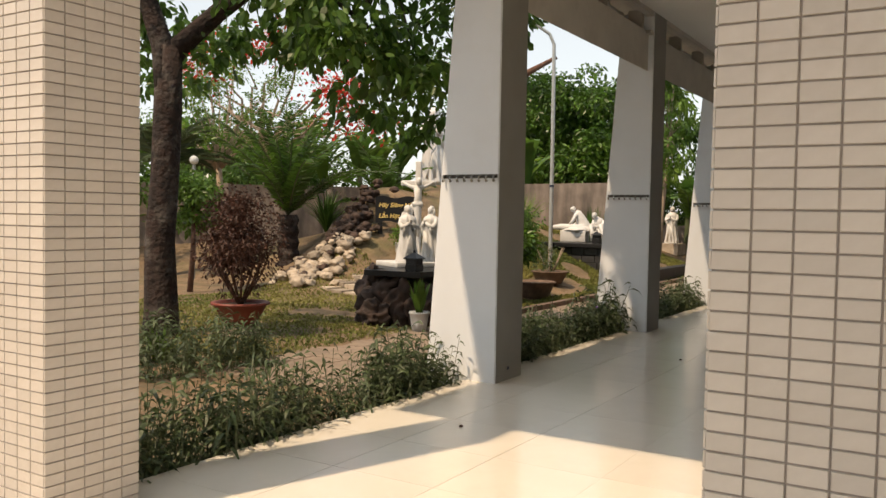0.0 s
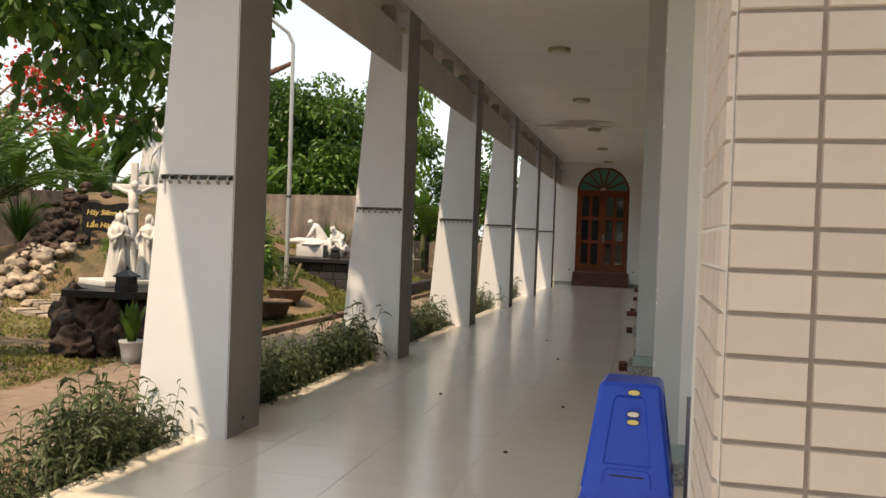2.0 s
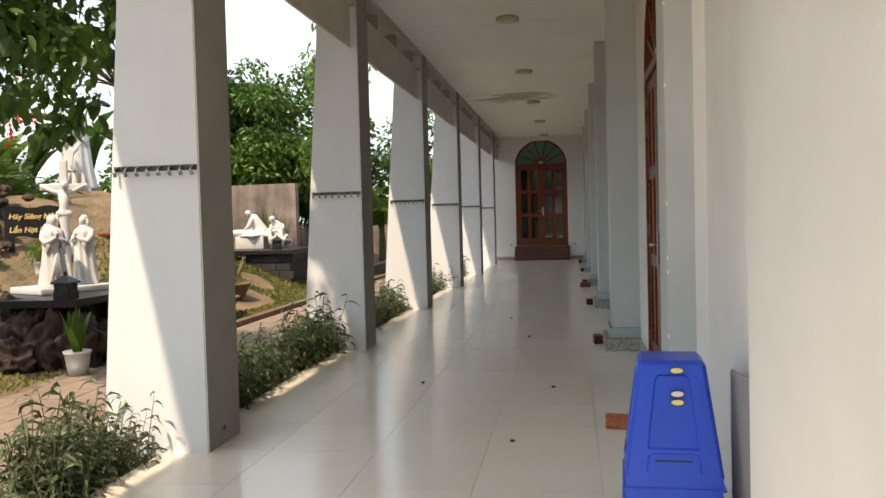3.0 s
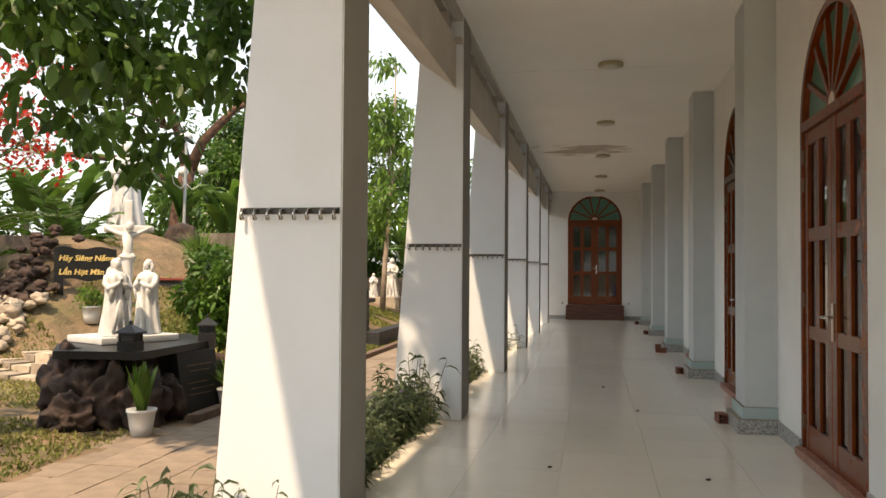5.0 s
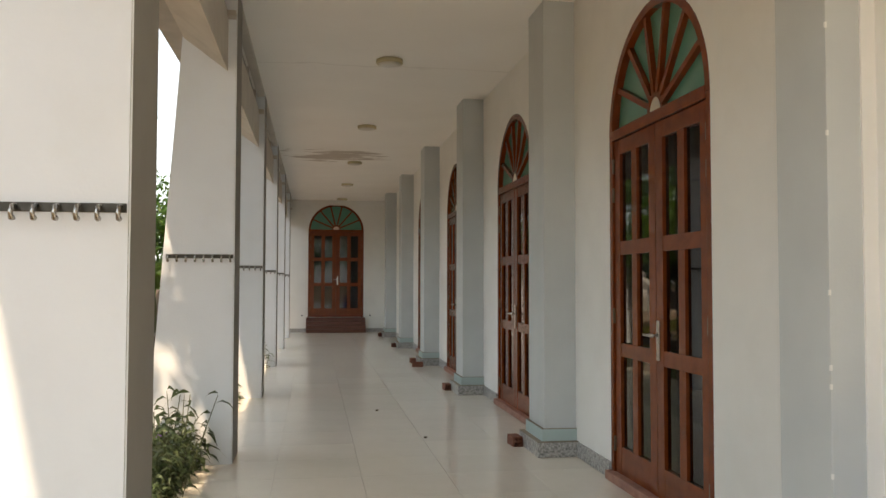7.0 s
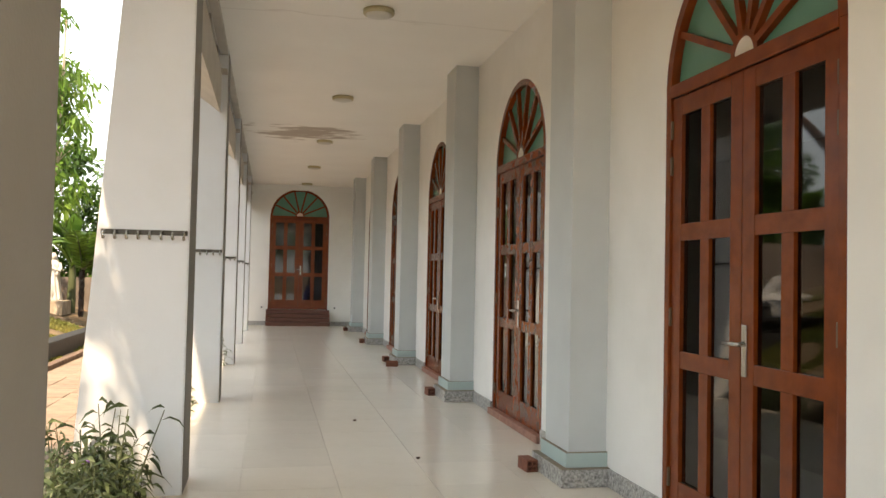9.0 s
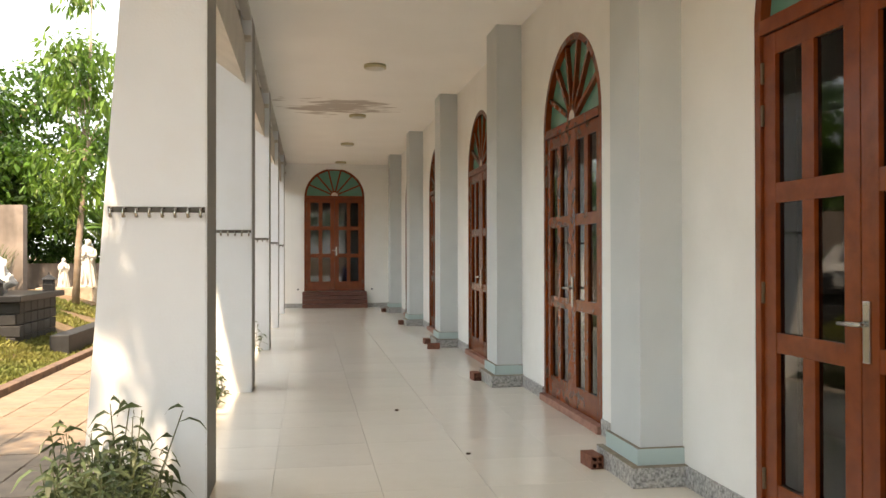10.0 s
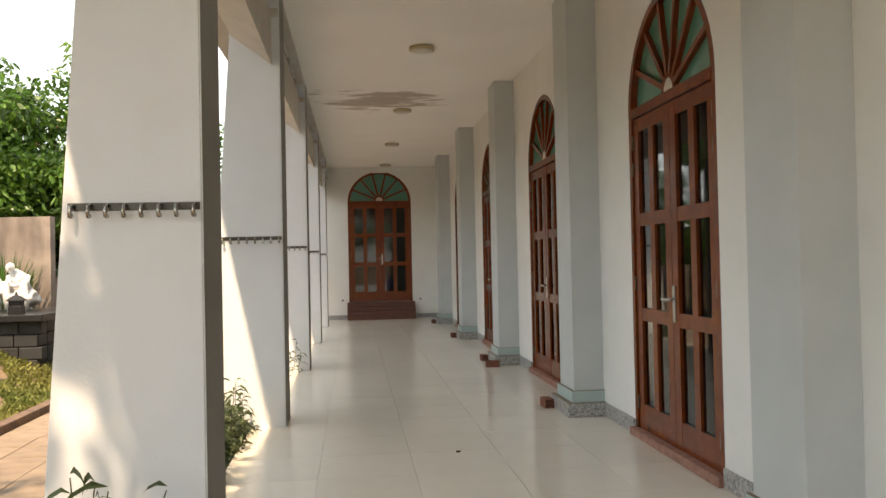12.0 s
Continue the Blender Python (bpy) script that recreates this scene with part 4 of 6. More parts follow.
# the kneeling figure bends over it
tube(b, [(0.02, 0.08, 0.27), (-0.02, 0.08, 0.42), (-0.08, 0.05, 0.56), (-0.16, 0.02, 0.68), (-0.19, 0.0, 0.73)], [0.19, 0.15, 0.115, 0.105, 0.05], 18)
ball(b, (-0.25, -0.03, 0.775), (0.06, 0.058, 0.07), 3, 0.25, 2)
tube(b, [(-0.16, -0.07, 0.66), (-0.23, -0.14, 0.50), (-0.33, -0.16, 0.38)], [0.045, 0.038, 0.024], 10)
tube(b, [(-0.14, 0.11, 0.67), (-0.10, 0.16, 0.52), (-0.22, 0.08, 0.42)], [0.045, 0.04, 0.026], 10)
tube(b, [(0.05, 0.02, 0.32), (-0.08, -0.1, 0.34), (0.06, -0.12, 0.26)], [0.11, 0.085, 0.06], 12)
# the seated figure bows over its knees
tube(b, [(0.36, 0.10, 0.22), (0.36, 0.10, 0.38), (0.34, 0.06, 0.50), (0.30, 0.0, 0.58)], [0.17, 0.145, 0.125, 0.06], 18)
ball(b, (0.27, -0.06, 0.635), (0.06, 0.062, 0.07), 3, 0.25, 6)
for sx in (0.22, 0.46):
    tube(b, [(sx + 0.02, 0.06, 0.28), (sx, -0.16, 0.38), (sx + 0.02, -0.2, 0.22), (sx + 0.03, -0.22, 0.04)], [0.085, 0.07, 0.055, 0.045], 12)
    tube(b, [(sx + 0.02, 0.04, 0.50), (sx + 0.02, -0.08, 0.40), (0.33, -0.19, 0.37)], [0.045, 0.042, 0.026], 10)
ball(b, (0.42, -0.02, 0.2), (0.2, 0.2, 0.14), 3, 0.6, 9)
statue("reclining_statue", b, "white stone group of lying, kneeling and seated figures on blocks", (-7.40, 18.2, 0.72), 12)
statue("small_statue", robed(bmesh.new(), 0, 0, 0, 1.15, 3), "white robed statue by the far wall", (-7.45, 25.5, 0.55), 0)
statue("small_statue", robed(bmesh.new(), 0, 0, 0, 0.7, 5), "small white kneeling statue by the far wall", (-7.95, 25.3, 0.55), 20)
tagged(link("stone_pedestal", boxed(-8.5, -7.1, 25.0, 25.9, 0.2, 0.55, bevel=0.02), "pale_rock"), "pale stone base under the far statues", "statue base")


# ---- stone platforms ----
def rock(place, size, material, seed, label, group, sub=3, rugged=0.22):
    b = bmesh.new()
    ball(b, (0, 0, 0), size, sub, 0.5, seed)
    s = min(size)
    for v in b.verts:
        q = v.co / s + Vector((seed * 1.7, 0, seed))
        ridge = 0.6 - 2.0 * abs(noise.noise(q * 1.2))
        v.co += v.co.normalized() * s * (rugged * ridge + 0.55 * rugged * (0.4 - abs(noise.noise(q * 3.3))) + 0.4 * rugged * (0.4 - abs(noise.noise(q * 8.0))))
    ob = tagged(link("rock", b, material, smooth=True), label, "rock", group)
    ob.location = place
    return ob


slab = thing("altar_slab", "black polished stone slab on rough dark rocks", "stone slab")
outline = [(-5.82, 8.80), (-5.78, 10.20), (-6.5, 11.1), (-7.4, 10.5), (-7.12, 9.4), (-6.68, 8.7)]
part("slab_top", prism(bmesh.new(), outline, "z", SLAB_Z - 0.075, SLAB_Z), "black_stone", slab)
part("core", prism(bmesh.new(), [(x * 0.72 - 6.6 * 0.28, y * 0.72 + 9.85 * 0.28) for x, y in outline], "z", -0.3, SLAB_Z - 0.075), "rock", slab, "rough dark rock core")
pq = part("plaque", prism(bmesh.new(), [(0, -0.25), (0.16, -0.25), (0.05, SLAB_Z - 0.08), (-0.06, SLAB_Z - 0.08)], "y", -0.05, 0.6), "black_stone", slab, "leaning black plaque with worn lettering")
pq.matrix_basis = pose(-5.86, 9.55, 0, 0, 0, -10)
for i, z in enumerate((0.30, 0.24, 0.12, 0.06, 0.0)):
    ln = part("lettering", boxed(0.0, 0.004, 0.06 + 0.05 * (i % 2), 0.5 - 0.06 * (i % 3), z, z + 0.012), "old_pot", pq)
    ln.location.x = 0.052 + (0.50 - z) * 0.148
rg = np.random.default_rng(5)
for i, (x, y, s, h) in enumerate([(-6.45, 8.9, 0.23, 0.5), (-6.72, 9.0, 0.21, 0.62), (-6.17, 8.9, 0.19, 0.5), (-6.42, 8.62, 0.17, 0.26), (-6.86, 9.4, 0.24, 0.5), (-5.92, 8.98, 0.2, 0.46), (-5.86, 9.32, 0.17, 0.34), (-5.72, 10.45, 0.22, 0.4), (-6.0, 10.9, 0.26, 0.36)]):
    rock((x, y, GROUND_Z + h * 0.40), (s * 1.12, s * 0.95, h * 0.72), "rock", i, "rough dark brown rock under the slab", "rocks under the slab", 5, 0.42)


def lantern(place):
    l = thing("stone_lantern", "small black stone lantern with a pitched roof", "lantern", "stone lanterns", at=place)
    part("foot", boxed(-0.09, 0.09, -0.09, 0.09, -0.09, 0.09, bevel=0.006), "black_stone", l)
    part("light_box", boxed(-0.075, 0.075, -0.075, 0.075, 0.09, 0.17, bevel=0.004), "dark_stone", l)
    b = lathe(bmesh.new(), [(0.155, 0.165), (0.15, 0.18), (0.05, 0.235), (0.02, 0.25), (0.018, 0.28), (0.004, 0.29)], n=4)
    bmesh.ops.rotate(b, matrix=Matrix.Rotation(math.pi / 4, 3, "Z"), verts=b.verts)
    part("roof", b, "black_stone", l)
    for sx in (-1, 1):
        for sy in (-1, 1):
            part("corner_post", boxed(sx * 0.07 - 0.012, sx * 0.07 + 0.012, sy * 0.07 - 0.012, sy * 0.07 + 0.012, 0.085, 0.17), "black_stone", l)
    return l


l0 = lantern((-6.0, 8.92, SLAB_Z))
copy_thing(l0, pose(-5.83, 10.2, SLAB_Z, 0, 0, 20))
copy_thing(l0, pose(-6.72, 17.35, 0.74, 0, 0, 10))
copy_thing(l0, pose(-6.45, 18.95, 0.74, 0, 0, 10))

plat = thing("stone_platform", "dark slate block platform with a black stone top", "platform")
part("platform_top", boxed(-8.05, -6.3, 17.1, 19.3, 0.63, 0.72, bevel=0.01), "black_stone", plat)
for row in range(4):
    for i in range(5):
        part("block", boxed(-7.95 + 0.31 * i + 0.06 * (row % 2), -7.95 + 0.31 * i + 0.30 + 0.06 * (row % 2), 17.22, 17.4, -0.05 + 0.17 * row, 0.11 + 0.17 * row, bevel=0.012), "dark_stone", plat)
    for i in range(6):
        part("block", boxed(-6.52, -6.4, 17.25 + 0.32 * i, 17.25 + 0.32 * i + 0.31, -0.05 + 0.17 * row, 0.11 + 0.17 * row, bevel=0.012), "dark_stone", plat)
part("filling", boxed(-7.9, -6.55, 17.42, 19.2, -0.1, 0.63), "dark_stone", plat)
tagged(link("low_stone_border", boxed(-6.0, -5.72, 17.4, 25.0, -0.25, 0.12, bevel=0.015), "dark_stone"), "low black stone border beside the path", "border")
kerb_t = thing("path_kerb", "dark brown kerb between path and grass", "kerb")
for i in range(14):
    part("kerb_stone", boxed(-5.56, -5.43, 9.2 + 1.2 * i, 9.2 + 1.2 * i + 1.19, -0.3, -0.12, bevel=0.012), "old_pot", kerb_t)

# curved stone steps before the mound
for k, (r, z) in enumerate(((1.95, -0.08), (1.6, 0.02), (1.25, 0.12))):
    s = thing("curved_step", "low curved step of flat pale stones", "step", "curved garden steps")
    for i in range(9):
        a0, a1 = math.radians(150 + 14 * i), math.radians(150 + 14 * i + 13)
        b = prism(bmesh.new(), [(-8.9 + q * math.cos(a), 13.3 + q * math.sin(a)) for q, a in ((r, a0), (r, (a0 + a1) / 2), (r, a1), (r - 0.38, a1), (r - 0.38, a0))], "z", -0.25, z - 0.02 * ((i * 7 + k) % 3))
        part("flat_stone", b, "pale_rock", s)

rg = np.random.default_rng(8)
for i in range(175):
    u = rg.random() ** 1.2
    px, py = -10.55 - 0.45 * u + 0.36 * rg.normal() * (1.1 - 0.6 * u), 11.8 + 2.9 * u + 0.22 * rg.normal()
    s = 0.05 + 0.07 * rg.random()
    dark = u > 0.55 or rg.random() < 0.18
    zz = ground_z(px, py) + 0.25 * s + (0.1 + 0.22 * u) * rg.random()
    rock((px, py, zz), (s * 1.2, s, s * 0.8), "rock" if dark else "pale_rock", 20 + i, "rough brown rock in a garden heap" if dark else "pale rounded rock in a garden heap", "rock heap")
for i in range(9):
    rock((-8.5 + 0.17 * i, 13.1 + 0.05 * i, ground_z(-8.5 + 0.17 * i, 13.1) + 0.07), (0.075, 0.07, 0.075), "marble", 140 + i, "white painted round stone edging a bed", "white edging stones")
rock((-10.58, 18.72, ground_z(-10.58, 18.72) + 0.12), (0.35, 0.3, 0.3), "rock", 150, "dark rock on the earth mound", "mound rocks")

ret = thing("retaining_wall", "low black stone retaining wall with a red-brown cap", "wall")
part("wall_face", boxed(-9.75, -8.7, 15.8, 16.05, 0.0, 1.11, bevel=0.01), "dark_stone", ret)
part("cap", boxed(-9.8, -8.65, 15.76, 16.1, 1.11, 1.16, bevel=0.01), "terracotta", ret)

# ---- sign ----
sign = thing("sign_board", "black wavy sign board with gold lettering on posts", "sign", at=(-9.92, 14.13, 0.0), turn=radians(30))
out = [(-0.48 + 0.96 * i / 12, 1.66 + 0.025 * math.sin(i * 0.9)) for i in range(13)] + [(0.48 - 0.96 * i / 12, 1.13 + 0.025 * math.sin(i * 0.9)) for i in range(13)]
part("board", prism(bmesh.new(), out, "y", -0.02, 0.02), "black_stone", sign)
for sx in (-0.38, 0.38):
    part("post", boxed(sx - 0.05, sx + 0.05, -0.015, 0.05, 0.2, 1.17, bevel=0.006), "black_stone", sign)
for text, x, z, size in (("Hãy Siêng Năng", -0.41, 1.45, 0.128), ("Lần Hạt Mân", -0.41, 1.22, 0.128)):
    cu = bpy.data.curves.new("lettering", "FONT")
    cu.body, cu.size, cu.extrude, cu.shear, cu.offset = text, size, 0.004, 0.2, 0.003
    cu.materials.append(M["gold"])
    ob = new("lettering", cu)
    ob.parent = sign
    ob["label"] = "gold painted lettering"
    ob.matrix_basis = pose(x, -0.026, z, 90, 0, 0)


# ---- pots ----
def pot(place, r, h, material, label, foot=0.7, rim=1.08):
    p = thing("plant_pot", label, "plant pot", "plant pots", at=place)
    part("bowl", lathe(bmesh.new(), [(r * foot, 0), (r * (foot + 1) / 2, h * 0.4), (r, h * 0.88), (r * rim, h * 0.9), (r * rim, h), (r * 0.94, h), (r * 0.9, h * 0.86)], n=28), material, p, smooth=True)
    part("earth", lathe(bmesh.new(), [(r * 0.9, h * 0.82), (r * 0.9, h * 0.88)], n=20), "soil", p)
    return p


def blade_plant(name, place, n, length, width, material, label, seed, spread=0.8, category="plant", seg=5, droop=1.0):
    """A tuft of long arching blades from one foot."""
    rg = np.random.default_rng(seed)
    t = thing(name, label, category, at=place)
    V, F = [], []
    for i in range(n):
        a = rg.random() * 2 * math.pi
        tilt = spread * (0.15 + 0.85 * rg.random())
        L = length * (0.7 + 0.5 * rg.random())
        d = np.array([math.cos(a), math.sin(a), 0])
        s = np.array([-math.sin(a), math.cos(a), 0])
        base = len(V)
        p, ang = np.array([0.02 * math.cos(a), 0.02 * math.sin(a), 0.0]), tilt * 0.6
        for k in range(seg + 1):
            w = width * (1 - (k / seg) ** 2.2) * (0.5 + min(1, 2.2 * k / seg) * 0.5) / 2 + 0.0008
            V += [tuple(p - s * w), tuple(p + np.array([0, 0, -0.25 * w])), tuple(p + s * w)]
            p = p + (d * math.sin(ang) + np.array([0, 0, math.cos(ang)])) * L / seg
            ang += droop * tilt * 1.3 / seg
        for k in range(seg):
            q = base + 3 * k
            F += [(q, q + 1, q + 4, q + 3), (q + 1, q + 2, q + 5, q + 4)]
    me = bpy.data.meshes.new("foliage")
    me.from_pydata(V, [], F)
    me.materials.append(M[material])
    ob = new("foliage", me)
    ob.parent = t
    return t


bowl_p = pot((-7.04, 6.76, -0.07), 0.31, 0.28, "terracotta", "wide red terracotta bowl on a stone foot", 0.55, 1.12)
tagged(link("pot_stand", lathe(bmesh.new(), [(0.24, -0.26), (0.22, -0.07)], -7.04, 6.76, 20), "pale_rock"), "short round stone foot under a bowl", "pot stand")
pot((-5.65, 8.53, GROUND_Z), 0.125, 0.24, "white_pot", "white fluted plastic plant pot", 0.72)
pot((-5.52, 10.1, GROUND_Z), 0.12, 0.22, "white_pot", "white fluted plastic plant pot", 0.72)
pot((-9.55, 13.75, ground_z(-9.55, 13.75)), 0.15, 0.28, "white_pot", "white plastic plant pot before the sign", 0.72)
pot((-6.5, 12.2, GROUND_Z), 0.33, 0.3, "old_pot", "weathered brown pot with a leafy shrub", 0.7)
pot((-6.6, 14.6, 0.0), 0.34, 0.24, "old_pot", "weathered brown bowl with a dry bush", 0.7)
pot((-6.35, 13.4, -0.18), 0.36, 0.3, "old_pot", "weathered dark brown pot beside the path", 0.7)
blade_plant("broadleaf_plant", (-5.65, 8.53, GROUND_Z + 0.2), 30, 0.42, 0.105, "leaf_bright", "broad-leaved green plant in a white pot", 3, 0.5, droop=0.5)
blade_plant("spider_plant", (-5.52, 10.1, GROUND_Z + 0.2), 60, 0.36, 0.022, "leaf_bright", "arching yellow-green plant in a white pot", 4, 1.0)
blade_plant("ornamental_grass", (-8.2, 16.35, ground_z(-8.2, 16.35)), 260, 1.15, 0.03, "leaf_bright", "tall clump of drooping pale green blades", 5, 0.75, "grass")
blade_plant("yucca", (-12.57, 14.95, ground_z(-12.57, 14.95)), 220, 1.0, 0.03, "leaf", "clump of long green blades by the wall", 6, 0.9)
blade_plant("yucca", (-7.75, 19.62, 0.5), 120, 1.0, 0.05, "leaf", "spiky green plant before the stained wall", 7, 1.0, droop=0.2)
blade_plant("ornamental_grass", (-9.4, 17.2, ground_z(-9.4, 17.2)), 200, 0.9, 0.03, "leaf_bright", "clump of yellow-green blades on the bank", 8, 0.8, "grass")


# ---- trees and shrubs ----
def limbs(b, base, tips, r0, rng, sway=0.15, n=7):
    for tip in tips:
        base_v, tip_v = Vector(base), Vector(tip)
        pts = [base_v.lerp(tip_v, k / 6) + Vector(rng.normal(size=3) * sway * (0 if k in (0,) else 1) * (tip_v - base_v).length * 0.12) for k in range(7)]
        tube(b, pts, [r0 * (1 - 0.85 * k / 6) for k in range(7)], n)
    return b


def plant(name, label, category, clumps, n, size, material, seed, trunk=None, bark="bark", ratio=0.5, group="", droop=0.3, shell=0.5, down=0.0):
    """A tree or shrub: a trunk part of limbs and a crown of single leaves."""
    rng = np.random.default_rng(seed)
    t = thing(name, label, category, group)
    if trunk:
        b = bmesh.new()
        for path, radii in trunk:
            tube(b, path, radii, 12 if max(radii) > 0.08 else 6)
        part("trunk", b, bark, t, smooth=True)
    P, U = crown_points(clumps, n, rng, shell)
    W = U * 0.5 + rng.normal(size=U.shape) * 0.6 + np.array([0, 0, -down])
    leaves("crown", P, W, size * (0.65 + 0.7 * rng.random(n)), size * ratio * (0.7 + 0.6 * rng.random(n)), material, t, rng=rng, droop=droop)
    return t


def twig_paths(base, clumps, r, rng, count=None):
    out = []
    for c, rad in clumps[:count]:
        b0, e = Vector(base), Vector(c)
        mid = b0.lerp(e, 0.5) + Vector((0, 0, 0.12 * (e - b0).length)) + Vector(rng.normal(size=3) * 0.06 * (e - b0).length)
        out.append(([b0, b0.lerp(mid, 0.5) + Vector((0, 0, 0.02)), mid, mid.lerp(e, 0.6), e], [r, r * 0.8, r * 0.55, r * 0.32, r * 0.12]))
    return out


rg = np.random.default_rng(21)
near = bunch((-5.7, 7.3, 4.3), (1.7, 1.5, 1.5), 34, 0.42, rg) + bunch((-5.2, 7.3, 2.75), (0.75, 0.6, 0.45), 12, 0.28, rg) + bunch((-7.0, 6.9, 4.2), (1.2, 1.2, 1.2), 16, 0.4, rg)
# the last clump hangs out of view, added to shade a pillar
near += bunch((-4.6, 8.0, 4.4), (0.9, 0.9, 1.3), 14, 0.35, rg) + bunch((-8.3, 6.2, 3.9), (0.7, 0.6, 0.7), 8, 0.3, rg) + bunch((-4.45, 7.7, 3.3), (0.45, 0.4, 0.7), 9, 0.26, rg) + bunch((-4.0, 7.2, 5.0), (0.8, 1.0, 1.0), 7, 0.26, rg)
for c in ((-7.3, 7.3, 3.44), (-6.65, 7.3, 3.15), (-5.9, 7.3, 3.3), (-5.3, 7.3, 3.0), (-7.75, 7.4, 3.7), (-6.45, 7.3, 3.65), (-8.25, 7.5, 3.3), (-5.05, 7.3, 3.25), (-7.0, 7.2, 3.75), (-8.6, 6.4, 3.6)):
    near += bunch(c, (0.3, 0.35, 0.22), 4, 0.19, rg)
# high clumps out of view, added to shade a pillar and the floor edge
near += bunch((-5.0, 6.5, 6.2), (1.3, 1.2, 1.0), 15, 0.42, rg) + bunch((-4.05, 5.2, 5.4), (0.35, 0.9, 0.3), 12, 0.28, rg)
for c in ((-9.3, 7.4, 3.5), (-8.9, 7.3, 3.0), (-9.8, 7.6, 3.2), (-8.6, 7.3, 3.7), (-8.8, 6.6, 3.3)):
    near += bunch(c, (0.3, 0.35, 0.22), 4, 0.2, rg)
for c in ((-6.75, 8.1, 2.55), (-6.4, 8.15, 2.38), (-6.05, 8.2, 2.42), (-5.68, 8.27, 2.3), (-5.55, 8.25, 2.55), (-5.35, 8.3, 2.45), (-5.0, 8.3, 2.8), (-4.65, 8.35, 2.9), (-7.1, 8.0, 2.8), (-4.8, 8.3, 3.2)):
    near += bunch(c, (0.26, 0.3, 0.2), 4, 0.16, rg)
# gaps in the crown let the sun through onto a pillar and the statues
sunward = -SUN
near = [(c, r) for c, r in near if (Vector(c) - Vector((-3.1, 8.78, 0.8))).cross(sunward).length > 0.72 and (Vector(c) - Vector((-6.5, 9.8, 1.0))).cross(sunward).length > 0.85]
near += bunch((-5.64, 8.27, 2.22), (0.2, 0.2, 0.16), 4, 0.15, rg) + bunch((-5.48, 8.3, 2.42), (0.22, 0.2, 0.16), 4, 0.15, rg)
trunk = [([(-7.78, 6.21, -0.35), (-7.78, 6.21, 0.1), (-7.8, 6.2, 0.9), (-7.76, 6.24, 1.7), (-7.74, 6.26, 2.5), (-7.73, 6.27, 3.2)], [0.24, 0.20, 0.175, 0.165, 0.165, 0.15]),
         ([(-7.74, 6.26, 2.6), (-7.78, 6.22, 3.2), (-7.95, 6.1, 3.8), (-8.2, 5.9, 4.8), (-8.3, 5.8, 6.0)], [0.15, 0.135, 0.11, 0.09, 0.05]),
         ([(-7.74, 6.26, 2.75), (-7.66, 6.34, 3.2), (-7.3, 6.65, 3.65), (-6.6, 7.0, 4.2), (-5.6, 7.5, 4.5), (-4.7, 8.0, 4.6)], [0.14, 0.13, 0.11, 0.085, 0.055, 0.03]),
         ([(-6.6, 7.0, 4.2), (-5.9, 7.1, 3.7), (-5.2, 7.3, 3.1)], [0.06, 0.04, 0.015])]
shade = plant("shade_tree", "dark-barked tree with large drooping round green leaves", "tree", near, 8800, 0.122, "leaf_dark", 22, trunk + twig_paths((-5.9, 7.3, 4.3), near[:34:3], 0.03, rg), "bark_dark", 0.72, droop=0.4, shell=0.25, down=0.35)
# leaf clusters out of view, added to the crown to dapple a pillar with light
pts, ways = [], []
for i in range(30):
    x0, z0, h = -3.45 + 0.56 * rg.random() ** 1.3, -0.05 + 1.6 * rg.random() ** 1.2, 4.1 + 0.8 * rg.random()
    k = (h - z0) / 0.98
    c = np.array([x0 - 0.2 * k, 8.78 - 0.58 * k, h])
    for j in range(9):
        pts.append(c + rg.normal(size=3) * 0.045)
        ways.append(rg.normal(size=3) * np.array([1, 1, 0.4]))
leaves("spray", pts, ways, 0.10, 0.075, "leaf_dark", shade, rng=rg)
b = bmesh.new()
limbs(b, (-4.7, 8.0, 4.6), [pts[i] for i in range(0, len(pts), 27)], 0.02, rg, 0.3, 5)
part("twig", b, "bark_dark", shade)

rg = np.random.default_rng(31)
bush = [((-7.04, 6.76, 0.93), (0.54, 0.54, 0.66))] + bunch((-7.04, 6.76, 1.0), (0.42, 0.42, 0.52), 12, 0.2, rg)
stems = [([(-7.04, 6.76, 0.15), (-7.04 + 0.25 * math.cos(a), 6.76 + 0.25 * math.sin(a), 0.55), (-7.04 + 0.42 * math.cos(a), 6.76 + 0.42 * math.sin(a), 1.0)], [0.016, 0.011, 0.003]) for a in np.linspace(0, 6, 14)]
plant("potted_bush", "round bush of dry red-brown leaves in a terracotta bowl", "bush", bush, 9500, 0.045, "leaf_red", 32, stems, "bark", 0.5, shell=0.15)

rg = np.random.default_rng(33)
plant("round_tree", "small clipped dark green tree", "tree", bunch((-11.75, 10.2, 1.55), (0.5, 0.5, 0.55), 16, 0.28, rg), 3000, 0.10, "leaf_dark", 34, [([(-11.78, 10.15, -0.25), (-11.75, 10.2, 0.6), (-11.75, 10.2, 1.5)], [0.06, 0.05, 0.03])])
plant("leafy_shrub", "leafy dark green shrub in a weathered pot", "shrub", bunch((-6.6, 12.2, 0.9), (0.5, 0.45, 0.55), 20, 0.26, rg), 2600, 0.14, "leaf_mango", 35, [([(-6.5, 12.2, 0.0), (-6.5, 12.2, 0.6)], [0.035, 0.02])], ratio=0.42)
plant("round_shrub", "round yellow-green shrub on the bank", "shrub", bunch((-9.0, 16.9, 1.45), (0.4, 0.4, 0.4), 12, 0.25, rg), 2200, 0.06, "leaf", 36, [([(-9.0, 16.9, 0.6), (-9.0, 16.9, 1.4)], [0.04, 0.02])])
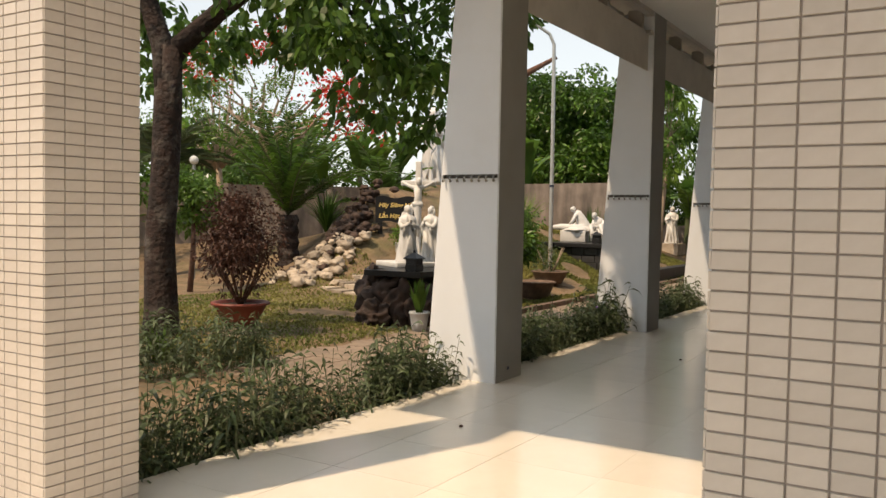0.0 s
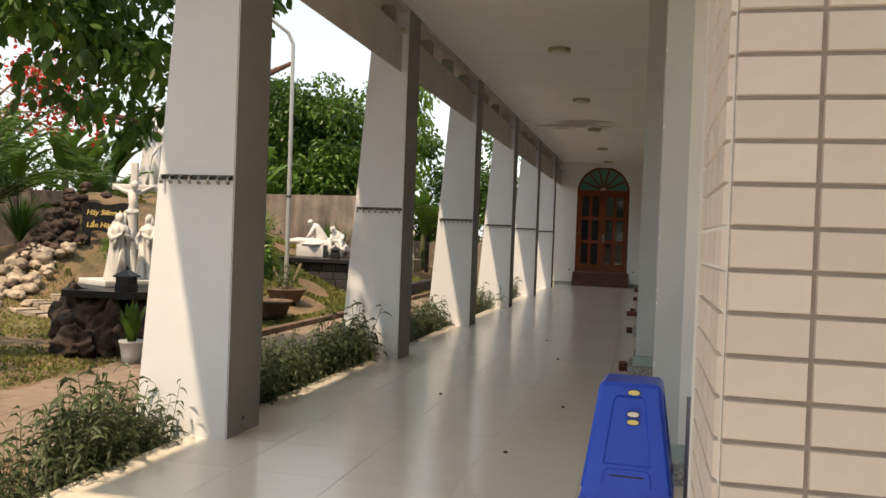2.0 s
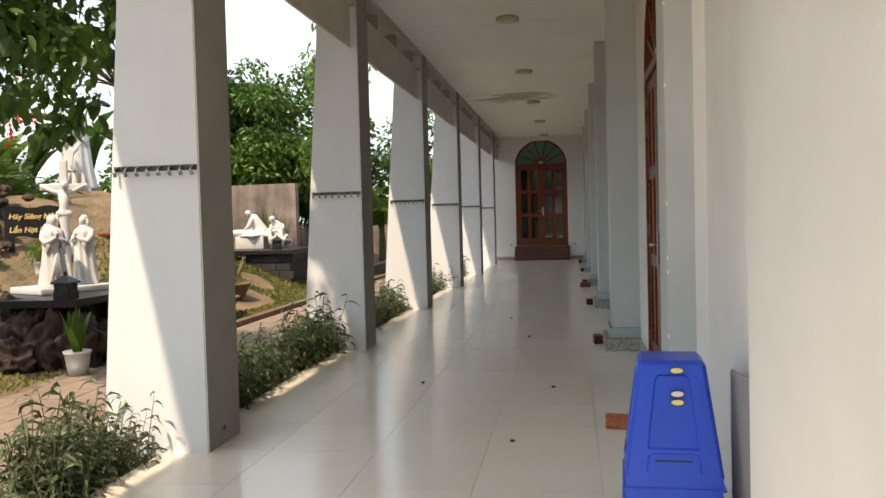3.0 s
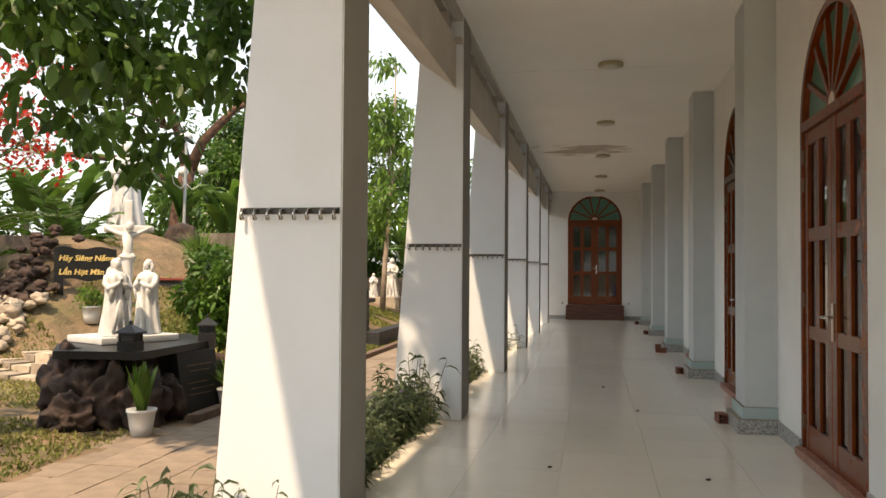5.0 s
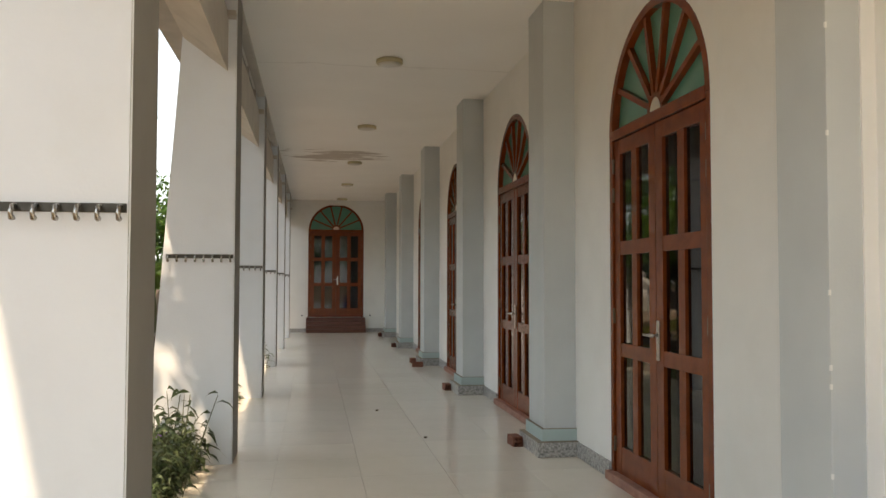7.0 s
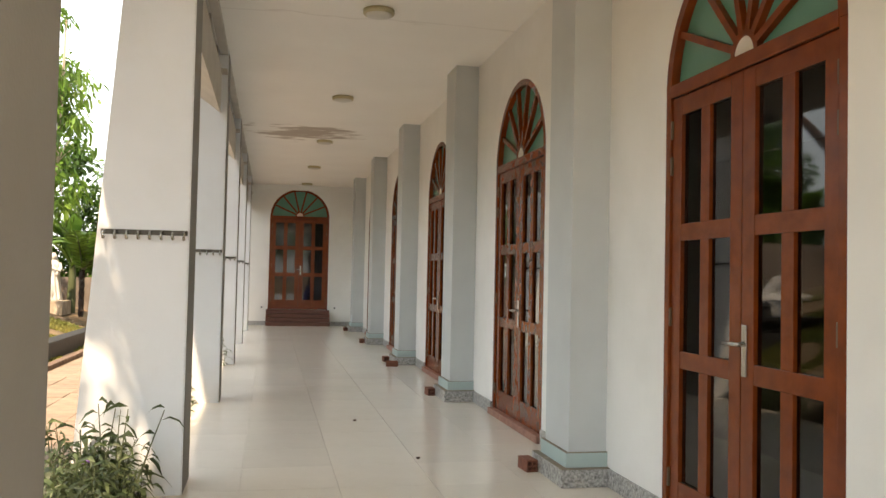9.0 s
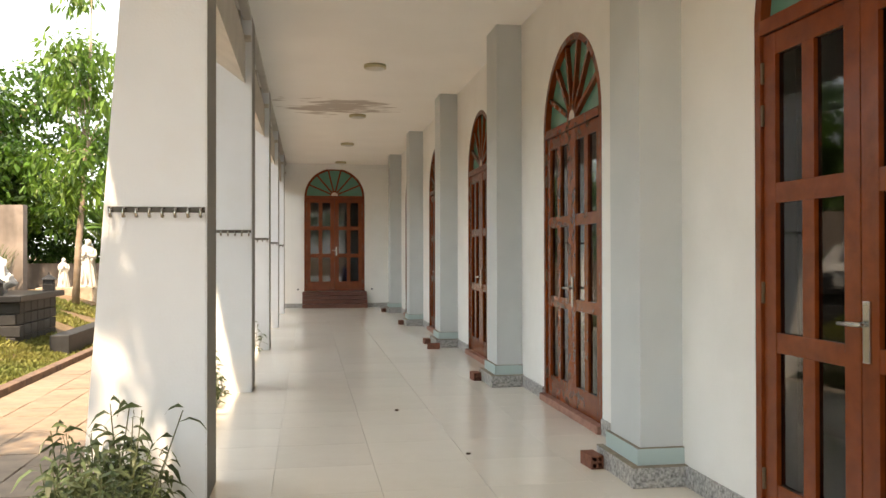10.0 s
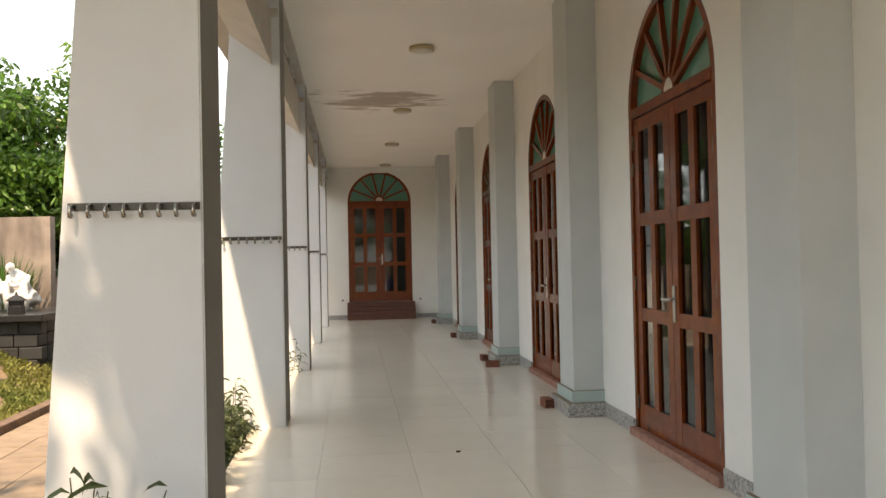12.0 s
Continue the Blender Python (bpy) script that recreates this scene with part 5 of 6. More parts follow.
plant("dry_bush", "thin dry bush in a weathered bowl", "bush", bunch((-6.6, 14.6, 0.5), (0.3, 0.3, 0.25), 9, 0.14, rg), 350, 0.05, "leaf_grey", 37, [([(-6.6, 14.6, 0.1), (-6.6 + 0.3 * math.cos(a), 14.6 + 0.3 * math.sin(a), 0.7)], [0.012, 0.004]) for a in range(7)], "bark_pale")
plant("leafy_shrub", "green shrub beside the lamp pole", "shrub", bunch((-7.8, 15.6, 0.95), (0.35, 0.35, 0.7), 14, 0.26, rg), 2000, 0.07, "leaf_dark", 38, [([(-7.8, 15.6, 0.2), (-7.8, 15.6, 0.9)], [0.04, 0.02])])
plant("leafy_shrub", "green potted shrub before the sign", "shrub", bunch((-9.55, 13.75, ground_z(-9.55, 13.75) + 0.42), (0.16, 0.16, 0.14), 6, 0.12, rg), 420, 0.06, "leaf_bright", 39, [([(-9.55, 13.75, 0.3), (-9.55, 13.75, 0.9)], [0.012, 0.008])])

rg = np.random.default_rng(41)
mango = bunch((-11.4, 28.4, 4.1), (3.7, 2.4, 2.75), 110, 0.72, rg)
plant("mango_tree", "large dense round green tree beyond the wall", "tree", mango, 30000, 0.19, "leaf_mango", 42, [([(-11.4, 28.4, -0.3), (-11.3, 28.4, 1.5), (-11.4, 28.4, 3.0)], [0.3, 0.25, 0.18])] + twig_paths((-11.4, 28.4, 2.6), mango[:20], 0.1, rg), ratio=0.5, shell=0.35)
side = bunch((-6.0, 31.0, 2.9), (2.6, 1.5, 2.2), 40, 0.7, rg) + bunch((-1.5, 34.0, 3.0), (4, 2, 2.6), 40, 0.9, rg) + bunch((-9.0, 30.5, 1.4), (3.2, 1.0, 1.3), 30, 0.6, rg) + bunch((-7.0, 29.6, 1.3), (2.4, 0.7, 1.2), 26, 0.5, rg)
plant("mango_tree", "dense green tree beyond the low wall", "tree", side, 23000, 0.20, "leaf_mango", 43, [([(-6.0, 31.0, -0.3), (-6.0, 31.0, 2.5)], [0.2, 0.12])], ratio=0.4, shell=0.35)

rg = np.random.default_rng(45)
slim = bunch((-6.95, 23.4, 5.2), (0.75, 0.75, 1.9), 36, 0.32, rg) + bunch((-7.2, 23.3, 3.0), (0.8, 0.8, 0.9), 16, 0.32, rg)
plant("young_tree", "slender pale-barked young tree with bright leaves", "tree", slim, 2700, 0.15, "leaf_bright", 46, [([(-7.18, 23.34, 0.1), (-7.12, 23.36, 1.5), (-7.0, 23.4, 3.2), (-6.9, 23.4, 5.2), (-6.87, 23.41, 6.9)], [0.085, 0.07, 0.055, 0.04, 0.015])] + twig_paths((-6.98, 23.4, 3.6), slim[::3], 0.018, rg), "bark_pale", ratio=0.45, droop=0.6, shell=0.2, down=0.4)

rg = np.random.default_rng(51)
far_crown = bunch((-14.0, 22.0, 6.2), (2.6, 2.2, 1.6), 26, 0.5, rg)
big = [([(-13.0, 22.9, 0.2), (-13.0, 22.9, 1.6), (-12.9, 23.0, 3.0), (-12.7, 23.05, 4.2)], [0.34, 0.28, 0.24, 0.22]),
       ([(-12.7, 23.05, 4.0), (-12.3, 23.1, 4.9), (-11.4, 23.2, 5.8), (-10.5, 23.3, 6.2)], [0.17, 0.14, 0.1, 0.06]),
       ([(-12.7, 23.05, 4.0), (-13.0, 23.0, 5.2), (-13.6, 22.8, 6.6)], [0.17, 0.14, 0.08]),
       ([(-12.9, 23.0, 3.6), (-14.2, 22.2, 4.3), (-15.8, 21.4, 4.4), (-17.2, 20.8, 4.8)], [0.13, 0.1, 0.07, 0.03])]
plant("flame_tree", "brown-trunked tree with thin branches and scattered red blossom", "tree", far_crown, 1600, 0.13, "leaf", 52, big + twig_paths((-13.2, 22.8, 5.2), far_crown[::2], 0.04, rg), "bark", shell=0.2)
rg = np.random.default_rng(55)
thin = bunch((-15.6, 14.4, 3.8), (2.4, 2.2, 1.5), 40, 0.4, rg)
plant("feathery_tree", "thin pale-branched tree with sparse yellow-green leaves", "tree", thin, 5200, 0.085, "leaf_bright", 56, [([(-15.6, 14.4, -0.2), (-15.5, 14.4, 1.4), (-15.6, 14.4, 2.6)], [0.12, 0.09, 0.07])] + twig_paths((-15.6, 14.4, 2.3), thin, 0.03, rg), "bark_pale", ratio=0.4, shell=0.1)
back = bunch((-19.5, 12.5, 2.3), (3.0, 3.5, 1.6), 40, 0.6, rg) + bunch((-17.5, 19.5, 2.6), (3.0, 3.0, 1.5), 36, 0.6, rg)
plant("hedge_tree", "mixed green trees behind the garden wall", "tree", back, 12000, 0.17, "leaf", 57, [([(-19.5, 12.5, -0.2), (-19.5, 12.5, 2.0)], [0.15, 0.08])], ratio=0.4, shell=0.25)
rg = np.random.default_rng(58)
flm = thing("flame_tree", "nearly bare flame tree with clusters of red blossom", "tree")
b = bmesh.new()
tips = [(-19.2, 16.0, 5.8), (-17.7, 16.0, 5.85), (-16.7, 16.1, 5.9), (-15.4, 16.0, 6.1), (-15.2, 16.0, 5.4), (-14.3, 16.2, 6.3), (-13.3, 16.0, 4.6), (-12.5, 16.2, 4.0), (-12.9, 16.4, 3.9), (-12.4, 16.0, 5.3), (-17.0, 15.4, 5.2), (-18.4, 16.0, 5.3), (-14.8, 18.2, 4.7), (-13.6, 17.8, 3.9)]
tube(b, [(-16.6, 17.2, -0.2), (-16.5, 17.1, 1.8), (-16.3, 16.8, 3.2)], [0.2, 0.15, 0.12], 10)
limbs(b, (-16.3, 16.8, 3.1), tips, 0.06, rg, 0.5, 5)
for tip in tips:
    limbs(b, tip, [np.array(tip) + rg.normal(size=3) * np.array([0.7, 0.7, 0.4]) for _ in range(5)], 0.014, rg, 0.5, 4)
part("trunk", b, "bark_pale", flm)
pts = np.concatenate([np.array(tp) + rg.normal(size=(130, 3)) * np.array([0.42, 0.42, 0.2]) + rg.normal(size=3) * 0.2 for tp in tips])
leaves("blossom", pts, rg.normal(size=pts.shape), 0.12, 0.085, "flower", flm, "red blossom", rng=rg)
pts = np.concatenate([np.array(tp) + rg.normal(size=(60, 3)) * np.array([0.6, 0.6, 0.35]) for tp in tips])
leaves("foliage", pts, rg.normal(size=pts.shape), 0.10, 0.04, "leaf_bright", flm, rng=rg)


def palm(label, base, top, n, length, seed, material="leaf_grey", r=0.16, leaflet=0.34, lift0=15):
    """A palm: a rough trunk, and arching fronds, each a rib with two rows of leaflets."""
    rg = np.random.default_rng(seed)
    t = thing("palm", label, "palm tree")
    b = bmesh.new()
    base, top = Vector(base), Vector(top)
    k = 10
    tube(b, [base.lerp(top, i / k) for i in range(k + 1)], [r * (1.15 if i % 2 else 0.95) for i in range(k + 1)], 12)
    part("trunk", b, "bark_dark", t)
    for f in range(n):
        a, lift = rg.random() * 2 * math.pi, radians(lift0 + (84 - lift0) * rg.random())
        L = length * (0.75 + 0.4 * rg.random())
        p, d = np.array(top), np.array([math.cos(a), math.sin(a), 0.0])
        pts, ang = [], lift
        for i in range(13):
            pts.append(p.copy())
            p = p + (d * math.cos(ang) + np.array([0, 0, math.sin(ang)])) * L / 12
            ang -= radians(95 - lift * 20) / 13 * (0.4 + 1.0 * i / 12)
        fr = part("frond", tube(bmesh.new(), pts, [0.018 * (1 - 0.85 * i / 12) + 0.002 for i in range(13)], 4), "stem", t)
        P, W, S = [], [], []
        side = np.array([-math.sin(a), math.cos(a), 0])
        for i in range(2, 52):
            u = i / 52 * 12
            j = min(11, int(u))
            q = pts[j] + (pts[j + 1] - pts[j]) * (u - j)
            along = (pts[j + 1] - pts[j]) / np.linalg.norm(pts[j + 1] - pts[j])
            for s in (-1, 1):
                P.append(q)
                W.append(side * s + along * 0.75 + np.array([0, 0, 0.25]) + rg.normal(size=3) * 0.1)
                S.append(leaflet * (0.5 + 0.7 * math.sin(math.pi * min(1, i / 52 + 0.12))))
        leaves("foliage", P, W, S, 0.028, material, fr, rng=rg, droop=0.3)
    return t


palm("date palm with grey-green arching fronds", (-12.55, 13.65, 0.0), (-12.57, 13.63, 1.25), 34, 3.0, 61, "leaf_mango", r=0.22, leaflet=0.27, lift0=38)
palm("palm with drooping grey-green fronds near the wall", (-15.2, 12.4, 0.0), (-15.2, 12.4, 2.3), 18, 1.9, 62)
palm("low palm with dark drooping fronds", (-11.8, 16.2, 0.5), (-11.8, 16.2, 1.5), 14, 1.7, 63, "leaf_dark")
palm("young palm with yellow-green fronds", (-6.6, 24.6, 0.2), (-6.6, 24.6, 1.3), 12, 1.5, 64, "leaf_bright", 0.06, 0.3)


def banana(place, seed, n=8, h=2.0):
    rg = np.random.default_rng(seed)
    t = thing("banana_plant", "banana plant with broad torn green leaves", "banana plant", "banana plants", at=place)
    part("stalk", tube(bmesh.new(), [(0, 0, -0.3), (0.02, 0, h * 0.5), (0, 0.02, h * 0.8)], [0.12, 0.09, 0.05], 10), "stem", t)
    for f in range(n):
        a, ang = rg.random() * 6.28, radians(66 + 22 * rg.random())
        L = 1.3 + 0.7 * rg.random()
        d, s = np.array([math.cos(a), math.sin(a), 0]), np.array([-math.sin(a), math.cos(a), 0])
        p, V, F = np.array([0, 0, h * (0.62 + 0.2 * rg.random())]), [], []
        for k in range(11):
            w = 0.17 * math.sin(math.pi * min(0.97, 0.06 + 0.94 * k / 10)) ** 0.6 + 0.01
            for side in (-1, 1):
                V += [tuple(p + s * side * w * (0.9 + 0.2 * rg.random()) + np.array([0, 0, 0.10 * w - 0.05 * rg.random()]))]
            V.insert(len(V) - 1, tuple(p))
            p = p + (d * math.cos(ang) + np.array([0, 0, math.sin(ang)])) * L / 10
            ang -= radians(5 + 11 * k / 10)
        for k in range(10):
            q = 3 * k
            F += [(q, q + 1, q + 4, q + 3), (q + 1, q + 2, q + 5, q + 4)]
        me = bpy.data.meshes.new("leaf")
        me.from_pydata(V, [], F)
        me.materials.append(M["leaf_bright" if f % 3 == 0 else "leaf"])
        ob = new("leaf", me)
        ob.parent = t
    return t


for i, (x, y, h) in enumerate([(-14.4, 18.6, 2.4), (-13.6, 19.4, 2.2), (-15.4, 18.2, 2.6), (-12.8, 20.6, 2.3), (-14.8, 20.0, 2.5), (-12.0, 21.3, 2.2), (-10.4, 21.2, 1.6), (-16.6, 17.6, 2.3), (-6.4, 25.6, 1.5), (-7.2, 26.3, 1.7), (-11.2, 22.0, 2.0)]):
    banana((x, y, ground_z(x, y)), 70 + i, 9, h)

rg = np.random.default_rng(81)
# the last three are unseen, added south of the porch to darken pane reflections
for i, (c, r, n) in enumerate([((-21.8, 42, 3.6), (3, 3, 2.6), 4000), ((-17.8, 38.3, 4.6), (2.2, 2.2, 3.2), 4000), ((-30, 30, 3), (6, 5, 3), 5000), ((-26, 22, 2.4), (4, 4, 2.2), 4000), ((-34, 14, 3), (6, 5, 3.4), 5000), ((4, 44, 4), (8, 4, 4), 5000), ((-28, 4, 3), (4, 5, 3), 4000), ((-6, -16, 3.2), (5, 2.5, 3.2), 5000), ((5, -15, 3.2), (5, 2.5, 3.2), 5000), ((-17, -12, 3), (5, 3, 3), 4000)]):
    plant("far_tree", "dark green tree far out around the veranda", "tree", bunch(c, r, 30, r[0] * 0.3, rg), n, 0.4, "leaf_dark", 90 + i, [([(c[0], c[1], -0.3), (c[0], c[1], c[2])], [0.3, 0.15])], group="far trees", shell=0.3)


# ---- poles and lamps ----
pole = thing("lamp_pole", "thin grey metal pole with a bent arm", "pole")
part("shaft", tube(bmesh.new(), [(-6.81, 15.06, -0.2), (-6.81, 15.06, 2.5), (-6.82, 15.05, 4.75), (-6.9, 15.0, 4.95), (-7.15, 14.8, 5.15)], [0.042, 0.04, 0.035, 0.033, 0.03], 10), "metal_grey", pole)
part("band", tube(bmesh.new(), [(-6.81, 15.06, 1.9), (-6.81, 15.06, 1.94)], 0.047, 10), "label_dark", pole)
post = thing("garden_lamp", "tall garden lamp post with white globes on curled arms", "garden lamp")
part("shaft", tube(bmesh.new(), [(-11.55, 20.6, 0.5), (-11.53, 20.6, 2.2), (-11.5, 20.6, 4.45)], [0.05, 0.04, 0.035], 10), "metal_grey", post)
for a in (0.2, 2.2, 4.3):
    d = Vector((math.cos(a), math.sin(a), 0))
    c = Vector((-11.5, 20.6, 3.45))
    arm = part("arm", tube(bmesh.new(), [c, c + d * 0.15 + Vector((0, 0, -0.15)), c + d * 0.35 + Vector((0, 0, -0.05)), c + d * 0.42 + Vector((0, 0, 0.2))], 0.014, 6), "metal_grey", post)
    part("globe", ball(bmesh.new(), c + d * 0.42 + Vector((0, 0, 0.33)), (0.13, 0.13, 0.13), 2), "globe", arm, smooth=True)
part("top_globe", ball(bmesh.new(), (-11.5, 20.6, 4.6), (0.16, 0.16, 0.12), 2), "globe", post, smooth=True)
g = thing("garden_lamp", "short garden lamp post with one white globe", "garden lamp")
part("shaft", tube(bmesh.new(), [(-13.99, 12.19, -0.3), (-13.99, 12.19, 2.3)], 0.035, 8), "metal_grey", g)
g2 = part("side_globe", ball(bmesh.new(), (-13.99, 12.6, 2.03), (0.09, 0.09, 0.09), 2), "globe", g, smooth=True)
part("side_arm", tube(bmesh.new(), [(-13.99, 12.19, 1.85), (-13.99, 12.45, 1.82), (-13.99, 12.6, 1.95)], 0.014, 6), "metal_grey", g)
part("globe", ball(bmesh.new(), (-13.99, 12.19, 2.4), (0.1, 0.1, 0.1), 2), "globe", g, smooth=True)


# ---- planting along the veranda ----
def bed_plant(seed):
    """An upright plant of thin stems with narrow drooping leaves."""
    rg = np.random.default_rng(seed)
    t = thing("bed_plant", "narrow-leaved dull green plant in the veranda bed", "plant", "plants in the veranda bed")
    b = bmesh.new()
    P, W, S = [], [], []
    for i in range(8):
        a, tilt, h = rg.random() * 6.28, 0.42 * rg.random() ** 0.7, 0.24 + 0.34 * rg.random()
        d = np.array([math.cos(a) * tilt, math.sin(a) * tilt, 1])
        foot = np.array([0.07 * rg.normal(), 0.07 * rg.normal(), 0])
        tube(b, [foot, foot + d * h * 0.5, foot + d * h], [0.004, 0.0035, 0.002], 4)
        for k in range(10):
            u = 0.12 + 0.90 * k / 9
            c = a + k * 2.4 + rg.normal() * 0.3
            P.append(foot + d * h * u)
            W.append([math.cos(c), math.sin(c), 1.1 - 0.5 * rg.random()])
            S.append(0.14 * (0.7 + 0.6 * rg.random()))
    part("stalk", b, "stem", t)
    leaves("foliage", P, W, S, np.array(S) * 0.19, "leaf_grey", t, rng=rg, droop=0.95)
    return t


models = [bed_plant(200 + i) for i in range(5)]
rg = np.random.default_rng(99)
spots = []
for y0, y1, n, s in ((1.9, 3.5, 30, 1.0), (3.5, 4.25, 9, 0.75), (4.25, 5.12, 24, 1.0), (5.68, 8.72, 88, 0.9), (9.3, 11.0, 36, 0.85), (8.35, 8.76, 8, 1.15), (12.9, 14.3, 18, 0.75), (16.5, 17.6, 10, 0.7), (20.1, 21.0, 8, 0.7), (11.2, 12.35, 20, 0.95), (15.2, 15.95, 9, 0.9), (18.8, 19.5, 7, 0.9)):
    for i in range(n):
        spots.append((-3.07 - 0.26 * rg.random(), y0 + (y1 - y0) * (i + rg.random()) / n, s * (0.5 + 0.65 * rg.random())))
for i in range(26):
    spots.append((-5.45 - 1.0 * rg.random(), 4.3 + 1.4 * rg.random(), 0.75 + 0.3 * rg.random()))
for i, (x, y, s) in enumerate(spots):
    z = -0.135 if x > -3.4 else GROUND_Z - 0.03
    m = pose(x, y, z, 0, 0, 360 * rg.random())
    ob = copy_thing(models[i % 5], m)
    ob.scale = (s, s, s)
for i, m in enumerate(models):
    m.location = (-3.15, 2.2 + 0.55 * i, -0.135)
fl = thing("violet_flower", "small violet flower on a bed plant", "flower")
leaves("petals", [(-3.22, 8.45, 0.28)] * 6, [(math.cos(a), math.sin(a), 0.3) for a in np.linspace(0, 5.2, 6)], 0.03, 0.025, "violet", fl)
blade_plant("bright_weed", (-6.3, 4.95, GROUND_Z), 18, 0.34, 0.07, "leaf_bright", "bright yellow-green young plant", 12, 1.0, droop=0.2)

# grass over the garden, past counting
rg = np.random.default_rng(111)
n = 130000
gx = np.concatenate([-5.7 - 5.5 * rg.random(n // 2), -5.6 - 3.2 * rg.random(n - n // 2)])
gy = np.concatenate([5.5 + 13 * rg.random(n // 2), 13.0 + 11 * rg.random(n - n // 2)])
keep = [noise.noise(Vector((a * 0.7, c * 0.7, 5))) + 0.34 - 0.12 * (c > 13) - 0.45 * max(0.0, ground_z(a, c) - 0.5) > 0.0 for a, c in zip(gx, gy)]
pts = [(a, c, ground_z(a, c) - 0.01) for a, c, k in zip(gx, gy, keep) if k]
ln = np.array([0.028 + 0.055 * rg.random() * (1 + 0.8 * (p[1] > 13)) for p in pts])
ways = rg.normal(size=(len(pts), 3)) * np.array([0.5, 0.5, 0.1]) + np.array([0, 0, 0.9])
tagged(leaves("grass", pts, ways, ln, ln * 0.2 + 0.005, "grass", None, rng=rg), "patchy dry green grass over the garden", "grass", kind="stuff")


# ---- small things on the floor and walls ----
for x, y in ((-1.10, 5.5), (-1.9, 7.14), (-2.3, 3.9), (-1.2, 9.6), (-1.5, 11.2), (-0.9, 7.0)):
    lf = thing("dry_leaf", "small dry brown leaf on the floor", "leaf", "dry leaves on the floor")
    leaves("blade", [(x, y, 0.004), (x + 0.01, y, 0.004)], [(1, 0.4, 0.25), (-0.6, 1, 0.2)], 0.03, 0.018, "leaf_red", lf, droop=0.1)
for x in (-2.46, -0.62):
    k = thing("doorstop", "small dark doorstop on the end wall", "doorstop", "wall doorstops")
    part("peg", tube(bmesh.new(), [(x, END_Y, 0.45), (x, END_Y - 0.05, 0.45)], 0.022, 8), "label_dark", k)
sk = thing("wall_socket", "broken dark cable outlet low on a pillar", "outlet")
part("box", boxed(INNER_X - 0.01, INNER_X + 0.003, 5.36, 5.44, 0.07, 0.115, bevel=0.003), "pillar_inner", sk)
# dark block whose colour stands for the shade in a broken opening
part("shaded_hole", boxed(INNER_X - 0.005, INNER_X + 0.0045, 5.375, 5.41, 0.08, 0.105), "label_dark", sk)

# ---- pieces: tiles of walls, floor and path ----
def tile_mesh(name, w, h, d, material, bev):
    me = bpy.data.meshes.new(name)
    b = bmesh.new()
    x, z = w / 2, h / 2
    lo = [b.verts.new(p) for p in ((-x, 0, -z), (x, 0, -z), (x, 0, z), (-x, 0, z))]
    hi = [b.verts.new(p) for p in ((-x + bev, -d, -z + bev), (x - bev, -d, -z + bev), (x - bev, -d, z - bev), (-x + bev, -d, z - bev))]
    b.faces.new(hi)
    for i in range(4):
        b.faces.new((lo[i], lo[(i + 1) % 4], hi[(i + 1) % 4], hi[i]))
    bmesh.ops.recalc_face_normals(b, faces=b.faces)
    b.to_mesh(me)
    b.free()
    me.materials.append(M[material])
    return me


TW, TH, GAP = 0.0885, 0.0463, 0.0042


def tiled_face(owner, x0, y0, along, cols, rows, z0, near, seed):
    """Rows of small glazed tiles from a corner along a way on plan; those at eye height are pieces, the rest one part."""
    rg = np.random.default_rng(seed)
    ang = math.atan2(along[1], along[0])
    me = tile_mesh("tile", TW - GAP, TH - GAP, 0.006, "tile_wall", 0.0012)
    me2 = tile_mesh("tile_rest", TW - GAP, TH - GAP, 0.006, "tile_stuff", 0.0012)
    src = np.array([v.co[:] for v in me2.vertices])
    faces = [tuple(p.vertices) for p in me2.polygons]
    V, F = [], []
    left = near
    order = sorted(((abs((r + 0.5) * TH + z0 - 1.15), c, r) for c in range(cols) for r in range(rows)))
    for _, c, r in order:
        px, py = x0 + along[0] * TW * (c + 0.5), y0 + along[1] * TW * (c + 0.5)
        pz = z0 + TH * (r + 0.5)
        tilt = rg.normal(size=3) * np.array([0.25, 0.15, 0.35])
        m = Matrix.LocRotScale((px, py, pz), Euler((radians(tilt[0]), radians(tilt[1]), ang + radians(tilt[2]))), None)
        if left > 0:
            ob = new("tile", me)
            ob.parent = owner
            ob.matrix_basis = m
            left -= 1
        else:
            k = len(V)
            V += [tuple(m @ Vector(p)) for p in src]
            F += [tuple(k + i for i in f) for f in faces]
    if V:
        mm = bpy.data.meshes.new("tiles_beyond")
        mm.from_pydata(V, [], F)
        mm.materials.append(M["tile_stuff"])
        ob = new("tiles_beyond", mm)
        ob.parent = owner
        ob["kind"] = "stuff"
    bpy.data.meshes.remove(me2)


